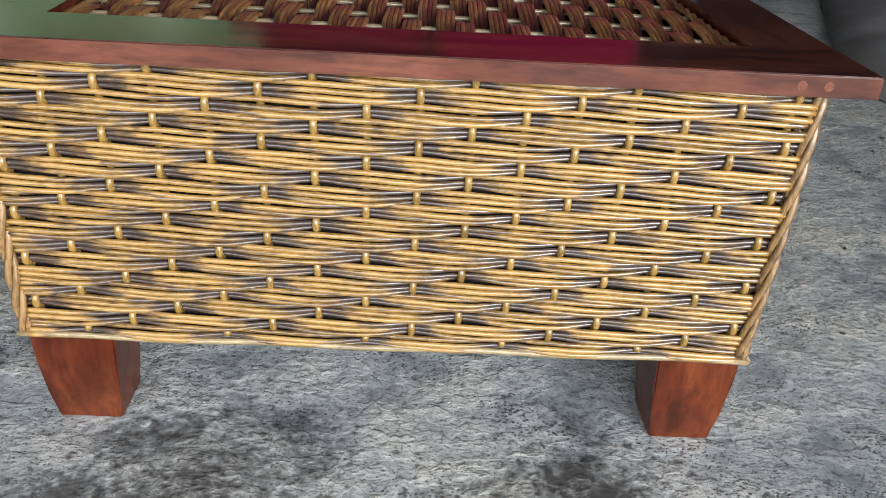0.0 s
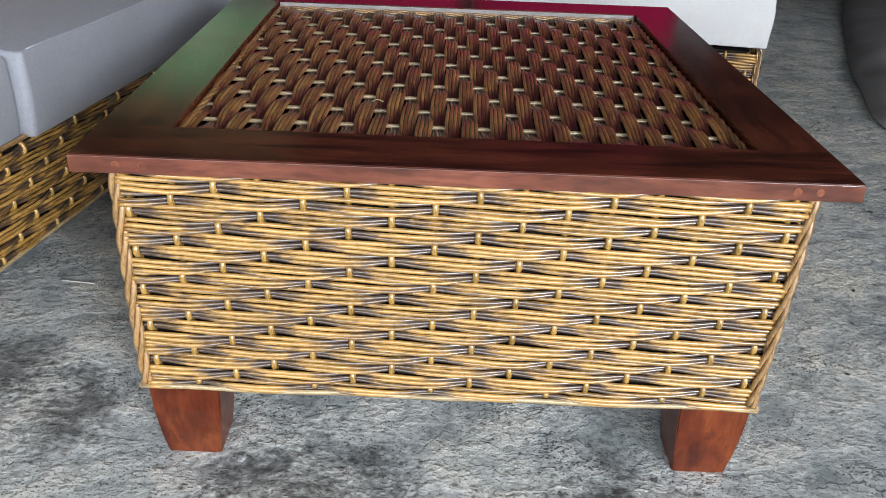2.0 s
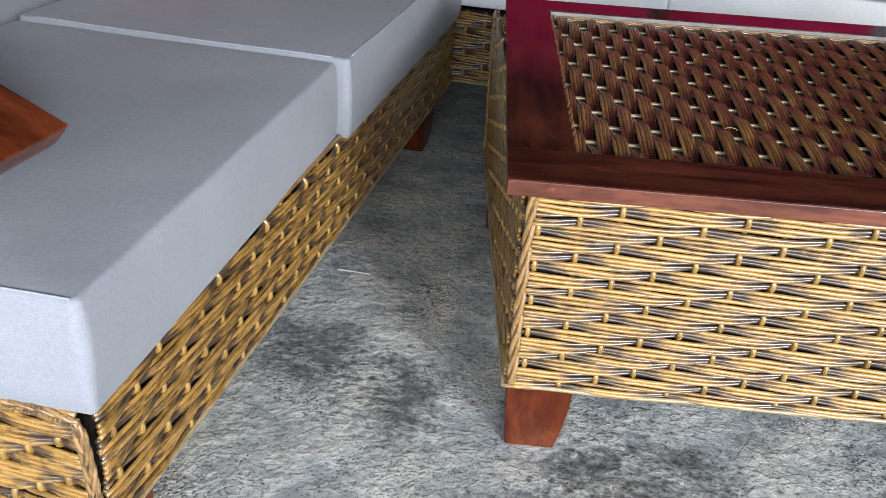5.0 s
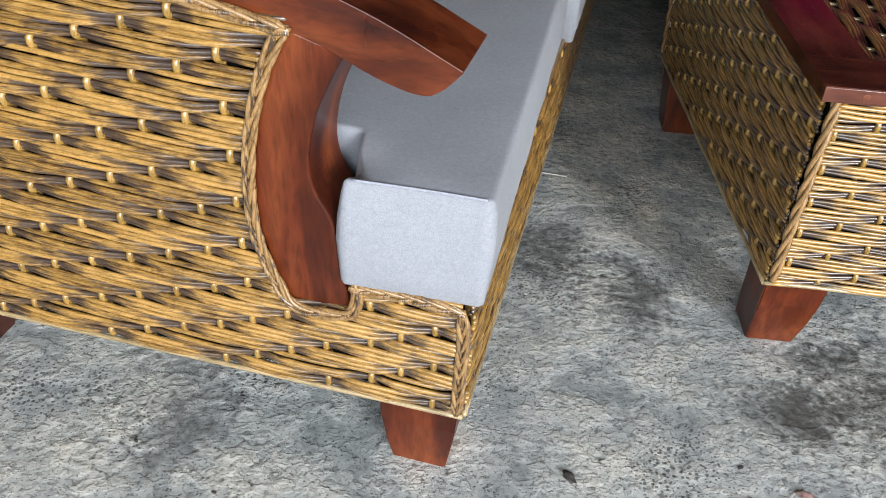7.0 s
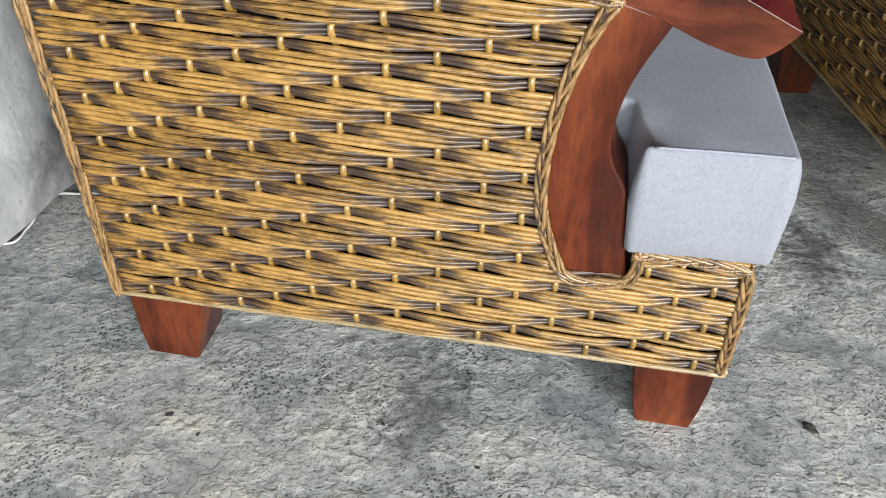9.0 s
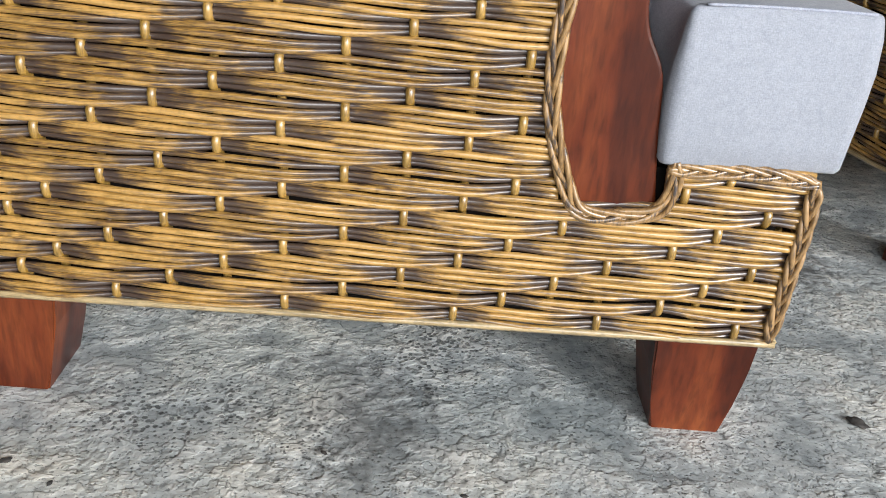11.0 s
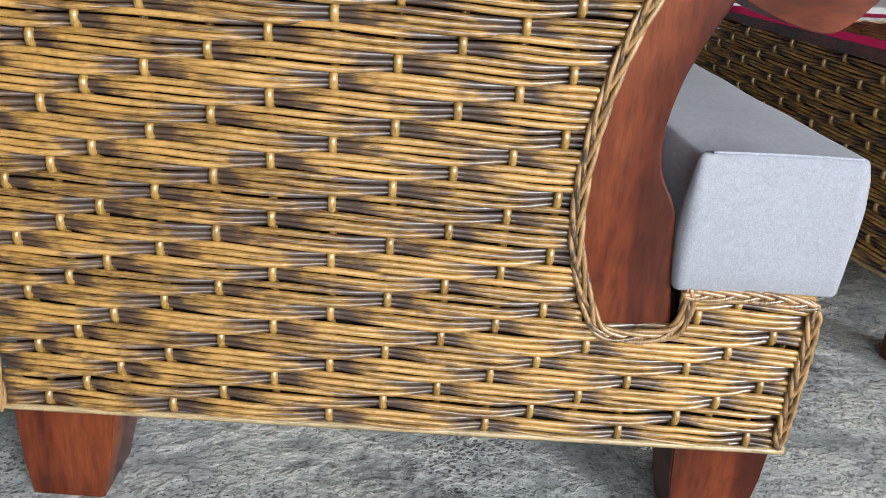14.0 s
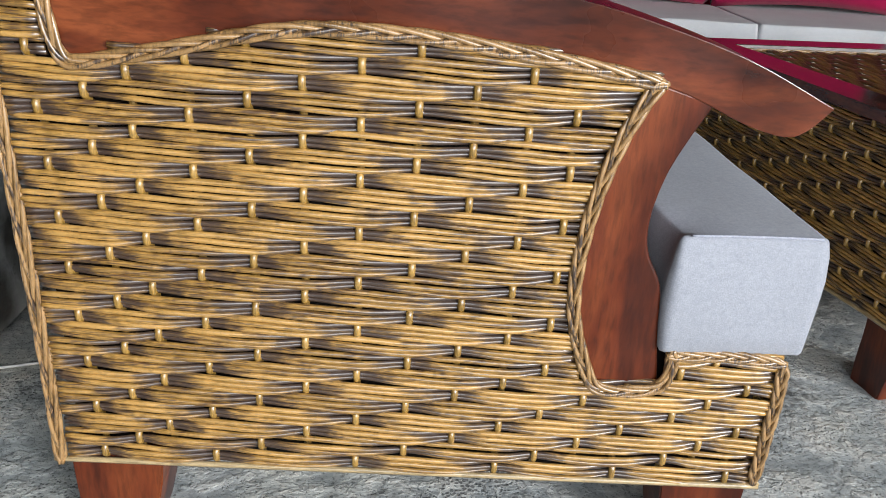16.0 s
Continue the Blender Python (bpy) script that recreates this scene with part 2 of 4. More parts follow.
def concrete_material():
    m, n, l, b = material("rough_grey_concrete", 0.8)
    co = n.new("ShaderNodeTexCoord")
    big = add(n, "TexNoise", Scale=2.2, Detail=5.0, Roughness=0.55)
    patch = add(n, "TexNoise", Scale=9.0, Detail=6.0, Roughness=0.6, Distortion=0.4)
    mid = add(n, "TexNoise", Scale=75.0, Detail=4.0, Roughness=0.55)
    fine = add(n, "TexNoise", Scale=230.0, Detail=3.0, Roughness=0.5)
    chips = add(n, "TexNoise", Scale=9.0, Detail=7.0, Roughness=0.62, Distortion=0.0)
    flakes = add(n, "TexNoise", Scale=30.0, Detail=5.0, Roughness=0.55, Distortion=0.0)
    grit = add(n, "TexVoronoi", Scale=105.0)
    for t in (big, patch, mid, fine, chips, flakes, grit):
        l.new(co.outputs["Object"], t.inputs["Vector"])
    # broken layers of cement: levels with crisp edges
    steps = ramp(n, l, chips.outputs["Fac"], [(0.43, grey(0.0)), (0.445, grey(0.5)), (0.55, grey(0.6)), (0.562, grey(1.0))])
    scabs = ramp(n, l, flakes.outputs["Fac"], [(0.40, grey(0.0)), (0.43, grey(0.45)), (0.53, grey(0.55)), (0.56, grey(1.0))])
    level = maths(n, l, "ADD", maths(n, l, "MULTIPLY", steps.outputs["Color"], 0.5), maths(n, l, "MULTIPLY", scabs.outputs["Color"], 0.5))
    base = ramp(n, l, level, [(0.0, (0.30, 0.308, 0.30)), (0.5, (0.435, 0.435, 0.415)), (1.0, (0.56, 0.535, 0.495))])
    tint = ramp(n, l, big.outputs["Fac"], [(0.33, (0.74, 0.79, 0.80)), (0.5, (0.96, 0.99, 1.0)), (0.66, (1.12, 1.12, 1.06))])
    col = mix(n, l, 0.9, base.outputs["Color"], tint.outputs["Color"], "MULTIPLY")
    soil = ramp(n, l, patch.outputs["Fac"], [(0.33, (0.70, 0.72, 0.73)), (0.48, grey(1.0)), (0.66, (1.12, 1.09, 1.04))])
    col = mix(n, l, 0.8, col, soil.outputs["Color"], "MULTIPLY")
    var = ramp(n, l, mid.outputs["Fac"], [(0.33, grey(0.36)), (0.40, grey(0.84)), (0.55, grey(1.0)), (0.66, grey(1.2))])
    col = mix(n, l, 0.85, col, var.outputs["Color"], "MULTIPLY")
    pits = ramp(n, l, fine.outputs["Fac"], [(0.34, grey(0.25)), (0.41, grey(1.0))])
    col = mix(n, l, 0.75, col, pits.outputs["Color"], "MULTIPLY")
    # lost grains: dark holes, crowded in some places
    hole = add(n, "TexVoronoi", Scale=150.0, Randomness=1.0)
    crowd = add(n, "TexNoise", Scale=7.0, Detail=3.0)
    for t in (hole, crowd):
        l.new(co.outputs["Object"], t.inputs["Vector"])
    size = maths(n, l, "MULTIPLY", maths(n, l, "SUBTRACT", crowd.outputs["Fac"], 0.42), 1.3)
    dots = ramp(n, l, maths(n, l, "SUBTRACT", hole.outputs["Distance"], size), [(0.0, grey(0.22)), (0.09, grey(1.0))])
    col = mix(n, l, 0.8, col, dots.outputs["Color"], "MULTIPLY")
    # oily brown stains of irregular outline at fixed spots
    for x, y, rad, tint_ in ((-0.27, 0.68, 0.18, 0.85), (0.16, 0.62, 0.18, 0.9), (-0.66, 0.86, 0.11, 0.75), (-0.78, 0.97, 0.13, 0.65), (-1.33, 0.50, 0.12, 0.55), (-0.42, 0.62, 0.10, 0.6), (0.9, 1.2, 0.3, 0.25)):
        sub = n.new("ShaderNodeVectorMath")
        sub.operation = "DISTANCE"
        sub.inputs[1].default_value = (x, y, 0)
        l.new(co.outputs["Object"], sub.inputs[0])
        edge = maths(n, l, "ADD", maths(n, l, "DIVIDE", sub.outputs["Value"], rad * 2), maths(n, l, "MULTIPLY", maths(n, l, "SUBTRACT", patch.outputs["Fac"], 0.5), 1.3))
        edge = maths(n, l, "ADD", edge, maths(n, l, "MULTIPLY", maths(n, l, "SUBTRACT", mid.outputs["Fac"], 0.5), 1.0))
        k = ramp(n, l, edge, [(0.05, grey(tint_)), (0.5, grey(0.0))])
        col = mix(n, l, k.outputs["Color"], col, (0.045, 0.038, 0.033))
    l.new(col, b.inputs["Base Color"])
    # worn smooth in places, crumbled in others
    crumbled = ramp(n, l, patch.outputs["Fac"], [(0.42, grey(0.25)), (0.58, grey(1.0))])
    h = maths(n, l, "ADD", maths(n, l, "MULTIPLY", scabs.outputs["Color"], 0.40), maths(n, l, "MULTIPLY", mid.outputs["Fac"], 0.50))
    h = maths(n, l, "SUBTRACT", h, maths(n, l, "MULTIPLY", grit.outputs["Distance"], 0.16))
    h = maths(n, l, "MULTIPLY", h, crumbled.outputs["Color"])
    h = maths(n, l, "ADD", h, maths(n, l, "MULTIPLY", steps.outputs["Color"], 0.45))
    h = maths(n, l, "ADD", h, maths(n, l, "MULTIPLY", fine.outputs["Fac"], 0.07))
    h = maths(n, l, "ADD", h, maths(n, l, "MULTIPLY", dots.outputs["Color"], 0.16))
    bump(n, l, b, h, 1.0, 0.006)
    return m


CONCRETE = concrete_material()


def plain_material(name, colour, rough, noise_scale=8.0, spread=0.25):
    m, n, l, b = material(name, rough)
    co = n.new("ShaderNodeTexCoord")
    t = add(n, "TexNoise", Scale=noise_scale, Detail=6.0)
    l.new(co.outputs["Object"], t.inputs["Vector"])
    r = ramp(n, l, t.outputs["Fac"], [(0.3, tuple(c * (1 - spread) for c in colour)), (0.7, tuple(min(1, c * (1 + spread)) for c in colour))])
    l.new(r.outputs["Color"], b.inputs["Base Color"])
    bump(n, l, b, t.outputs["Fac"], 0.3, 0.01)
    return m


PLASTER = plain_material("dark_grey_plaster", (0.04, 0.038, 0.037), 0.9)
ROOF = plain_material("dark_roof_boards", (0.035, 0.030, 0.026), 0.8, 3.0)


def sheet_material():
    m, n, l, b = material("dirty_grey_sheet", 0.5)
    co = n.new("ShaderNodeTexCoord")
    t = add(n, "TexNoise", Scale=3.5, Detail=6.0, Distortion=0.8)
    d = add(n, "TexNoise", Scale=45.0, Detail=3.0)
    c = add(n, "TexNoise", Scale=11.0, Detail=4.0)
    for x in (t, d, c):
        l.new(co.outputs["Object"], x.inputs["Vector"])
    r = ramp(n, l, t.outputs["Fac"], [(0.34, (0.07, 0.066, 0.06)), (0.46, (0.27, 0.275, 0.27)), (0.60, (0.46, 0.47, 0.465))])
    dots = ramp(n, l, d.outputs["Fac"], [(0.26, grey(0.35)), (0.33, grey(1.0))])
    l.new(mix(n, l, 0.7, r.outputs["Color"], dots.outputs["Color"], "MULTIPLY"), b.inputs["Base Color"])
    bump(n, l, b, c.outputs["Fac"], 0.5, 0.03)
    return m


SHEET = sheet_material()
SHEET_PINK = plain_material("pinkish_grey_sheet", (0.36, 0.34, 0.33), 0.55, 4.0, 0.25)
CABLE = plain_material("white_cable", (0.72, 0.72, 0.70), 0.5, 30.0, 0.1)
STRAW = plain_material("pale_straw", (0.52, 0.51, 0.47), 0.6, 60.0, 0.15)
PALE_EDGE = plain_material("pale_grey_strip", (0.22, 0.20, 0.195), 0.4, 40.0, 0.2)
STONE = plain_material("grey_stone_chip", (0.27, 0.275, 0.27), 0.85, 60.0, 0.3)


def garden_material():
    m, n, l, b = material("glowing_garden", 1.0)
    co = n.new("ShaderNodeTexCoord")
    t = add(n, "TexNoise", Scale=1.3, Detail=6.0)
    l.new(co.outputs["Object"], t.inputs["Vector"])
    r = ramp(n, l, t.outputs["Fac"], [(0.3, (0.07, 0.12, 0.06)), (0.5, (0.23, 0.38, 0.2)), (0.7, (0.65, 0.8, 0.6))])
    # emission stands in for sunlight on the garden foliage
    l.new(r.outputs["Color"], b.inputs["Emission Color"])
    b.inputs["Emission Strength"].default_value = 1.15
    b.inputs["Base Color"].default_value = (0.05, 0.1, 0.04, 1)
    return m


GARDEN = garden_material()


# ---- builders ----
def link_mesh(name, mesh, mat, parent=None, label=""):
    ob = new(name, mesh)
    if mat:
        mesh.materials.append(mat)
    if parent:
        ob.parent = parent
    if label:
        ob["label"] = label
    return ob


def part(name, bm, mat, parent=None, label="", smooth=False):
    mesh = bpy.data.meshes.new(name)
    bmesh.ops.recalc_face_normals(bm, faces=bm.faces)
    if smooth:
        for f in bm.faces:
            f.smooth = True
    bm.to_mesh(mesh)
    bm.free()
    return link_mesh(name, mesh, mat, parent, label)


def thing(name, label, category, group="", place=(0, 0, 0)):
    ob = new(name)
    ob.location = place
    ob.empty_display_size = 0.1
    return tagged(ob, label, category, group)


def tube_arrays(points, radius, sides=6, normal=None):
    """Rings round a line of points; normal gives the direction of the first corner of each ring."""
    p = np.asarray(points, float)
    t = np.gradient(p, axis=0)
    t /= np.linalg.norm(t, axis=1, keepdims=True) + 1e-12
    ref = np.tile(np.asarray((0, 0, 1.0) if normal is None else normal, float), (len(p), 1)) if normal is None or np.ndim(normal) == 1 else np.asarray(normal, float)
    a = np.cross(t, ref)
    bad = np.linalg.norm(a, axis=1) < 1e-4
    a[bad] = np.cross(t[bad], (1.0, 0.3, 0.1))
    a /= np.linalg.norm(a, axis=1, keepdims=True)
    b = np.cross(a, t)
    ang = np.arange(sides) * 2 * np.pi / sides
    r = np.broadcast_to(np.asarray(radius, float), (len(p),))[:, None, None]
    verts = (p[:, None] + r * (np.cos(ang)[None, :, None] * a[:, None] + np.sin(ang)[None, :, None] * b[:, None])).reshape(-1, 3)
    faces = []
    for i in range(len(p) - 1):
        for j in range(sides):
            k = (j + 1) % sides
            faces.append((i * sides + j, i * sides + k, (i + 1) * sides + k, (i + 1) * sides + j))
    faces.append(tuple(range(sides - 1, -1, -1)))
    faces.append(tuple((len(p) - 1) * sides + j for j in range(sides)))
    return verts, faces


def tubes(name, runs, mat, parent=None, label="", sides=6):
    """One mesh of one or more tubes. Each run: points, radius, normal, position along the weave, tone."""
    vs, fs, al, to, base = [], [], [], [], 0
    for points, radius, normal, along, tone in runs:
        v, f = tube_arrays(points, radius, sides, normal)
        vs.append(v)
        fs += [tuple(i + base for i in q) for q in f]
        base += len(v)
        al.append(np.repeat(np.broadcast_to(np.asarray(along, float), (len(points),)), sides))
        to.append(np.full(len(v), tone))
    mesh = bpy.data.meshes.new(name)
    mesh.from_pydata(np.concatenate(vs).tolist(), [], fs)
    mesh.polygons.foreach_set("use_smooth", np.ones(len(mesh.polygons), bool))
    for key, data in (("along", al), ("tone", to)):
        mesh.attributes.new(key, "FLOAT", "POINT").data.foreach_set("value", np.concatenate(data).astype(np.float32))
    return link_mesh(name, mesh, mat, parent, label)


rng = np.random.default_rng(7)


def weave(parent, place, out, rows, spans, phase, turn, strands, radius, stakes, step=6, stake_radius=0.0042, lift=0.0030, push=0.0032, spread=(0.88, 1.0, 1.12, 1.15), reach=0.85, stray=1.0, sink=0.0034, mats=None, joined=False):
    """A twill of strand bundles over two stakes and behind the third.
    place(u, v, o): the point u along a row at height v, o out of the panel; out: the panel's normal.
    rows: (index, v); spans(v): stretches of u; phase(u, v, i): stakes counted from one that shows in row i;
    turn: the side to which the shown stakes step from row to row; stakes: (u, v0, v1)."""
    runs = []
    rise = abs(rows[1][1] - rows[0][1])
    gap = rise / strands
    for i, v in rows:
        for u0, u1 in spans(v):
            if u1 - u0 < 0.012:
                continue
            m = max(4, int((u1 - u0) / 0.0525 * step))
            u = np.linspace(u0, u1, m)
            ph = phase(u, v, i)
            q = np.abs((ph + 1.5) % 3 - 1.5)
            k = np.clip(q / reach, 0, 1)
            o = -lift + 2.0 * lift * k * k * (3 - 2 * k) + 0.0016 * np.clip(q - 0.7, 0, 1)
            # a bundle is drawn together behind its stake and spreads in front of the others
            width = np.interp(q, (0, 0.5, 1.0, 1.5), spread)
            wob = rng.normal(0, 0.0005 * stray)
            lean = 0.07 * rise * turn * np.sin(ph * 2 * np.pi / 3)
            for s in range(strands):
                c = (s - (strands - 1) / 2) * gap
                ripple = rng.normal(0, 0.0003 * stray) + 0.0004 * stray * np.sin(u * rng.uniform(20, 45) + rng.uniform(0, 6))
                oo = o + (0.0011 if s % 2 else -0.0011) * stray * np.clip(1 - q, 0, 1) + rng.normal(0, 0.0006 * stray) + 0.0006 * stray * np.sin(u * rng.uniform(25, 60) + rng.uniform(0, 6)) - (0.0005 if s in (0, strands - 1) else 0)
                vv = v + wob + c * width + ripple + lean
                pts = [place(a, b, e) for a, b, e in zip(u, vv, oo)]
                # stain and shade of the overlap: short on upper strands one side, lower the other
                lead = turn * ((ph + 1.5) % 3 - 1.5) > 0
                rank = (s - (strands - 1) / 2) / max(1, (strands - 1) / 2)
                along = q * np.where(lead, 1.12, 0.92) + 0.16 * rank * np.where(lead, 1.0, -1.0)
                fat = radius * rng.uniform(0.95, 1.07) * np.interp(q, (0, 0.4, 1.0), (0.98, 1.0, 1.02))
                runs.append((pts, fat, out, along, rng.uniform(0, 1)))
    posts = []
    gone = abs(rows[1][1] - rows[0][1])
    for u, v0, v1 in stakes:
        m = max(8, int(abs(v1 - v0) / gone * 6))
        vs = np.linspace(v0, v1, m)
        uu = u(vs) if callable(u) else np.full(m, u)
        # a stake comes forward where it shows and sits back under the bundles
        i = np.rint((vs - rows[0][1]) / gone) + rows[0][0]
        lead = np.array([abs((phase(a, b, k) + 1.5) % 3 - 1.5) for a, b, k in zip(uu, vs, i)])
        near = np.clip(1 - lead, 0, 1) * np.clip(1.6 - np.abs(((vs - rows[0][1]) / gone) - np.rint((vs - rows[0][1]) / gone)) * 2.6, 0, 1)
        posts.append(([place(a, b, -sink + (push + sink - 0.0018) * c) for a, b, c in zip(uu, vs, near)], stake_radius, out, 1.0, rng.uniform(0.2, 1)))
    if joined:
        for nm, group, mat in (("weave", runs, (mats or (RATTAN, STAKE))[0]), ("stake_row", posts, (mats or (RATTAN, STAKE))[1])):
            tubes(nm, group, mat, parent)["kind"] = "stuff"
        return
    for r in runs:
        tubes("strand", [r], (mats or (RATTAN, STAKE))[0], parent, sides=8)
    for r in posts:
        tubes("stake", [r], (mats or (RATTAN, STAKE))[1], parent, sides=8)


def braid(points, normals, parent, width=0.0052, radius=0.0029, length=0.15, mat=None, label="", strands=5):
    """A flat plait along a line, or a twisted cord when it has three strands."""
    p = np.asarray(points, float)
    seg = np.r_[0, np.cumsum(np.linalg.norm(np.diff(p, axis=0), axis=1))]
    n = max(12, int(seg[-1] / 0.004))
    d = np.linspace(0, seg[-1], n)
    line = np.stack([np.interp(d, seg, p[:, i]) for i in range(3)], 1)
    for _ in range(4):
        line[1:-1] = (line[:-2] + 2 * line[1:-1] + line[2:]) / 4
    nm = np.asarray(normals, float)
    nm = np.tile(nm, (n, 1)) if nm.ndim == 1 else np.stack([np.interp(d, seg, nm[:, i]) for i in range(3)], 1)
    t = np.gradient(line, axis=0)
    t /= np.linalg.norm(t, axis=1, keepdims=True)
    side = np.cross(t, nm)
    side /= np.linalg.norm(side, axis=1, keepdims=True)
    runs = []
    for k in range(strands):
        th = d / length * 2 * np.pi + k * 2 * np.pi / strands
        env = np.clip(np.minimum(d, d[-1] - d) / 0.012, 0.2, 1)[:, None]
        over = np.cos(th) * width if strands == 3 else np.sin(2 * th) * radius * 0.75
        w = env * np.sin(th)[:, None] * width * side + over[:, None] * nm
        runs.append((line + w, radius, nm, (0.9 if strands == 3 else 0.5) + 0.3 * np.cos(th), rng.uniform(0.3, 1)))
    return [tubes("braid_strand", [r], mat or BRAID, parent, label) for r in runs]


def box(bm, x0, x1, y0, y1, z0, z1, warp=None, bevel=0.0, segments=2):
    v = bmesh.ops.create_cube(bm, size=1)["verts"]
    for p in v:
        p.co = Vector((x0 if p.co.x < 0 else x1, y0 if p.co.y < 0 else y1, z0 if p.co.z < 0 else z1))
    if bevel:
        es = list({e for p in v for e in p.link_edges})
        bmesh.ops.bevel(bm, geom=es, offset=bevel, segments=segments, profile=0.5, affect="EDGES")
    if warp:
        for p in bm.verts:
            p.co = Vector(warp(*p.co))
    return bm


def prism(points, depth, bevel=0.0, segments=2):
    """A solid from a ring of 3D points, pushed along the vector depth."""
    bm = bmesh.new()
    f = bm.faces.new([bm.verts.new(p) for p in points])
    ex = bmesh.ops.extrude_face_region(bm, geom=[f])
    bmesh.ops.translate(bm, vec=depth, verts=[g for g in ex["geom"] if isinstance(g, bmesh.types.BMVert)])
    bmesh.ops.recalc_face_normals(bm, faces=bm.faces)
    if bevel:
        sharp = [e for e in bm.edges if len(e.link_faces) == 2 and e.calc_face_angle(0) > 0.5]
        bmesh.ops.bevel(bm, geom=sharp, offset=bevel, segments=segments, profile=0.5, affect="EDGES", clamp_overlap=True)
    return bm


def smooth_line(pts, n):
    """A Catmull-Rom line through the points."""
    p = [np.asarray(q, float) for q in pts]
    p = [2 * p[0] - p[1]] + p + [2 * p[-1] - p[-2]]
    outp = []
    for i in range(1, len(p) - 2):
        for k in range(n):
            t = k / n
            outp.append(0.5 * (2 * p[i] + (p[i + 1] - p[i - 1]) * t + (2 * p[i - 1] - 5 * p[i] + 4 * p[i + 1] - p[i + 2]) * t * t + (3 * p[i] - p[i - 1] - 3 * p[i + 1] + p[i + 2]) * t ** 3))
    outp.append(p[-2])
    return outp


def leg(parent, map_, x0, x1, y0, y1, h, bx, by):
    """A short tapered wooden foot: wide at the top, drawn in from half its height. bx, by: bottom (x0, x1), (y0, y1)."""
    bm = bmesh.new()
    rings = []
    for k, z in ((0.0, h), (0.22, h * 0.62), (0.6, h * 0.3), (1.0, 0.0)):
        xs = [x0 + (bx[0] - x0) * k, x1 + (bx[1] - x1) * k]
        ys = [y0 + (by[0] - y0) * k, y1 + (by[1] - y1) * k]
        rings.append([bm.verts.new(map_(x, y, z)) for x, y in ((xs[0], ys[0]), (xs[1], ys[0]), (xs[1], ys[1]), (xs[0], ys[1]))])
    for a, b in zip(rings, rings[1:]):
        for j in range(4):
            bm.faces.new((a[j], a[(j + 1) % 4], b[(j + 1) % 4], b[j]))
    bm.faces.new(rings[0])
    bm.faces.new(rings[-1])
    corner = [e for a, b in zip(rings, rings[1:]) for j in range(4) for e in a[j].link_edges if e.other_vert(a[j]) is b[j]]
    bmesh.ops.bevel(bm, geom=corner, offset=0.002, segments=2, affect="EDGES")
    return part("leg", bm, WOOD_LEG, parent)


# ---- the shed ----
bm = bmesh.new()
bmesh.ops.create_grid(bm, x_segments=40, y_segments=40, size=400)
ground = tagged(part("ground", bm, CONCRETE), "rough grey concrete ground with brown oil stains", "ground", kind="structure")

bm = box(bmesh.new(), -4.6, 4.6, -1.95, 5.2, 2.9, 3.05)
tagged(part("ceiling", bm, ROOF), "dark boarded roof of an open shed", "ceiling", kind="structure")
# unseen side walls; the left one runs past the front to block sky light
for nm, b_ in (("wall_right", (4.4, 4.6, -0.8, 5.2, 0, 2.9)), ("light_block_left", (-4.6, -4.4, -3.6, 5.2, 0, 2.9))):
    tagged(part(nm, box(bmesh.new(), *b_), PLASTER), "unseen dark grey plastered wall, added to hold back side light", "wall", kind="structure")
bm = bmesh.new()
for b_ in ((-4.4, -3.9, 5.0, 5.2, 0, 2.9), (-1.0, 4.4, 5.0, 5.2, 0, 2.9), (-3.9, -1.0, 5.0, 5.2, 0, 1.0), (-3.9, -1.0, 5.0, 5.2, 1.8, 2.9)):
    box(bm, *b_)
tagged(part("wall_back", bm, PLASTER), "unseen dark grey plastered wall, added to hold back side light with a window opening", "wall", kind="structure")
# unseen blocker, added to keep low sun and sky off the deeper parts
bm = bmesh.new()
for b_ in ((-4.4, 4.4, -1.95, -1.8, 1.75, 2.9), (-4.4, -2.3, -1.95, -1.8, 0, 1.75)):
    box(bm, *b_)
tagged(part("light_block_front", bm, PLASTER), "unseen dark wall added to block sun and sky at the open front", "wall", kind="structure")
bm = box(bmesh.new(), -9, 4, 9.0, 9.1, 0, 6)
tagged(part("backdrop", bm, GARDEN), "glowing green backdrop for the unseen garden far outside the opening", "backdrop", kind="structure")

# ---- coffee table ----
TABLE_TOP, TABLE_SHEAR = 0.485, -0.021


def tb(x, y, z):
    """The table leans a little out of square towards its back."""
    return (x + TABLE_SHEAR * (y - 0.703), y, z)


table = thing("coffee_table", "square coffee table of woven golden rattan with a dark mahogany frame", "table", place=(-0.06, 1.18, 0))


def at_table(ob):
    for o in ob if isinstance(ob, list) else [ob]:
        o.location = (0.06, -1.18, 0)
    return ob


X0, X1, Y0, Y1 = -0.498, 0.388, 0.703, 1.66
IX0, IX1, IY0, IY1 = -0.409, 0.303, 0.804, 1.57
for nm, xa, xb, ya, yb, mat in (("frame_board", X0, X1, Y0, IY0, WOOD_TOP), ("frame_board", X0, X1, IY1, Y1, WOOD_TOP), ("frame_board", X0, IX0, IY0, IY1, WOOD_TOP_Y), ("frame_board", IX1, X1, IY0, IY1, WOOD_TOP_Y)):
    ob = part(nm, box(bmesh.new(), xa, xb, ya, yb, TABLE_TOP - 0.021, TABLE_TOP, tb), mat, table, "dark polished mahogany board")
    at_table(ob)
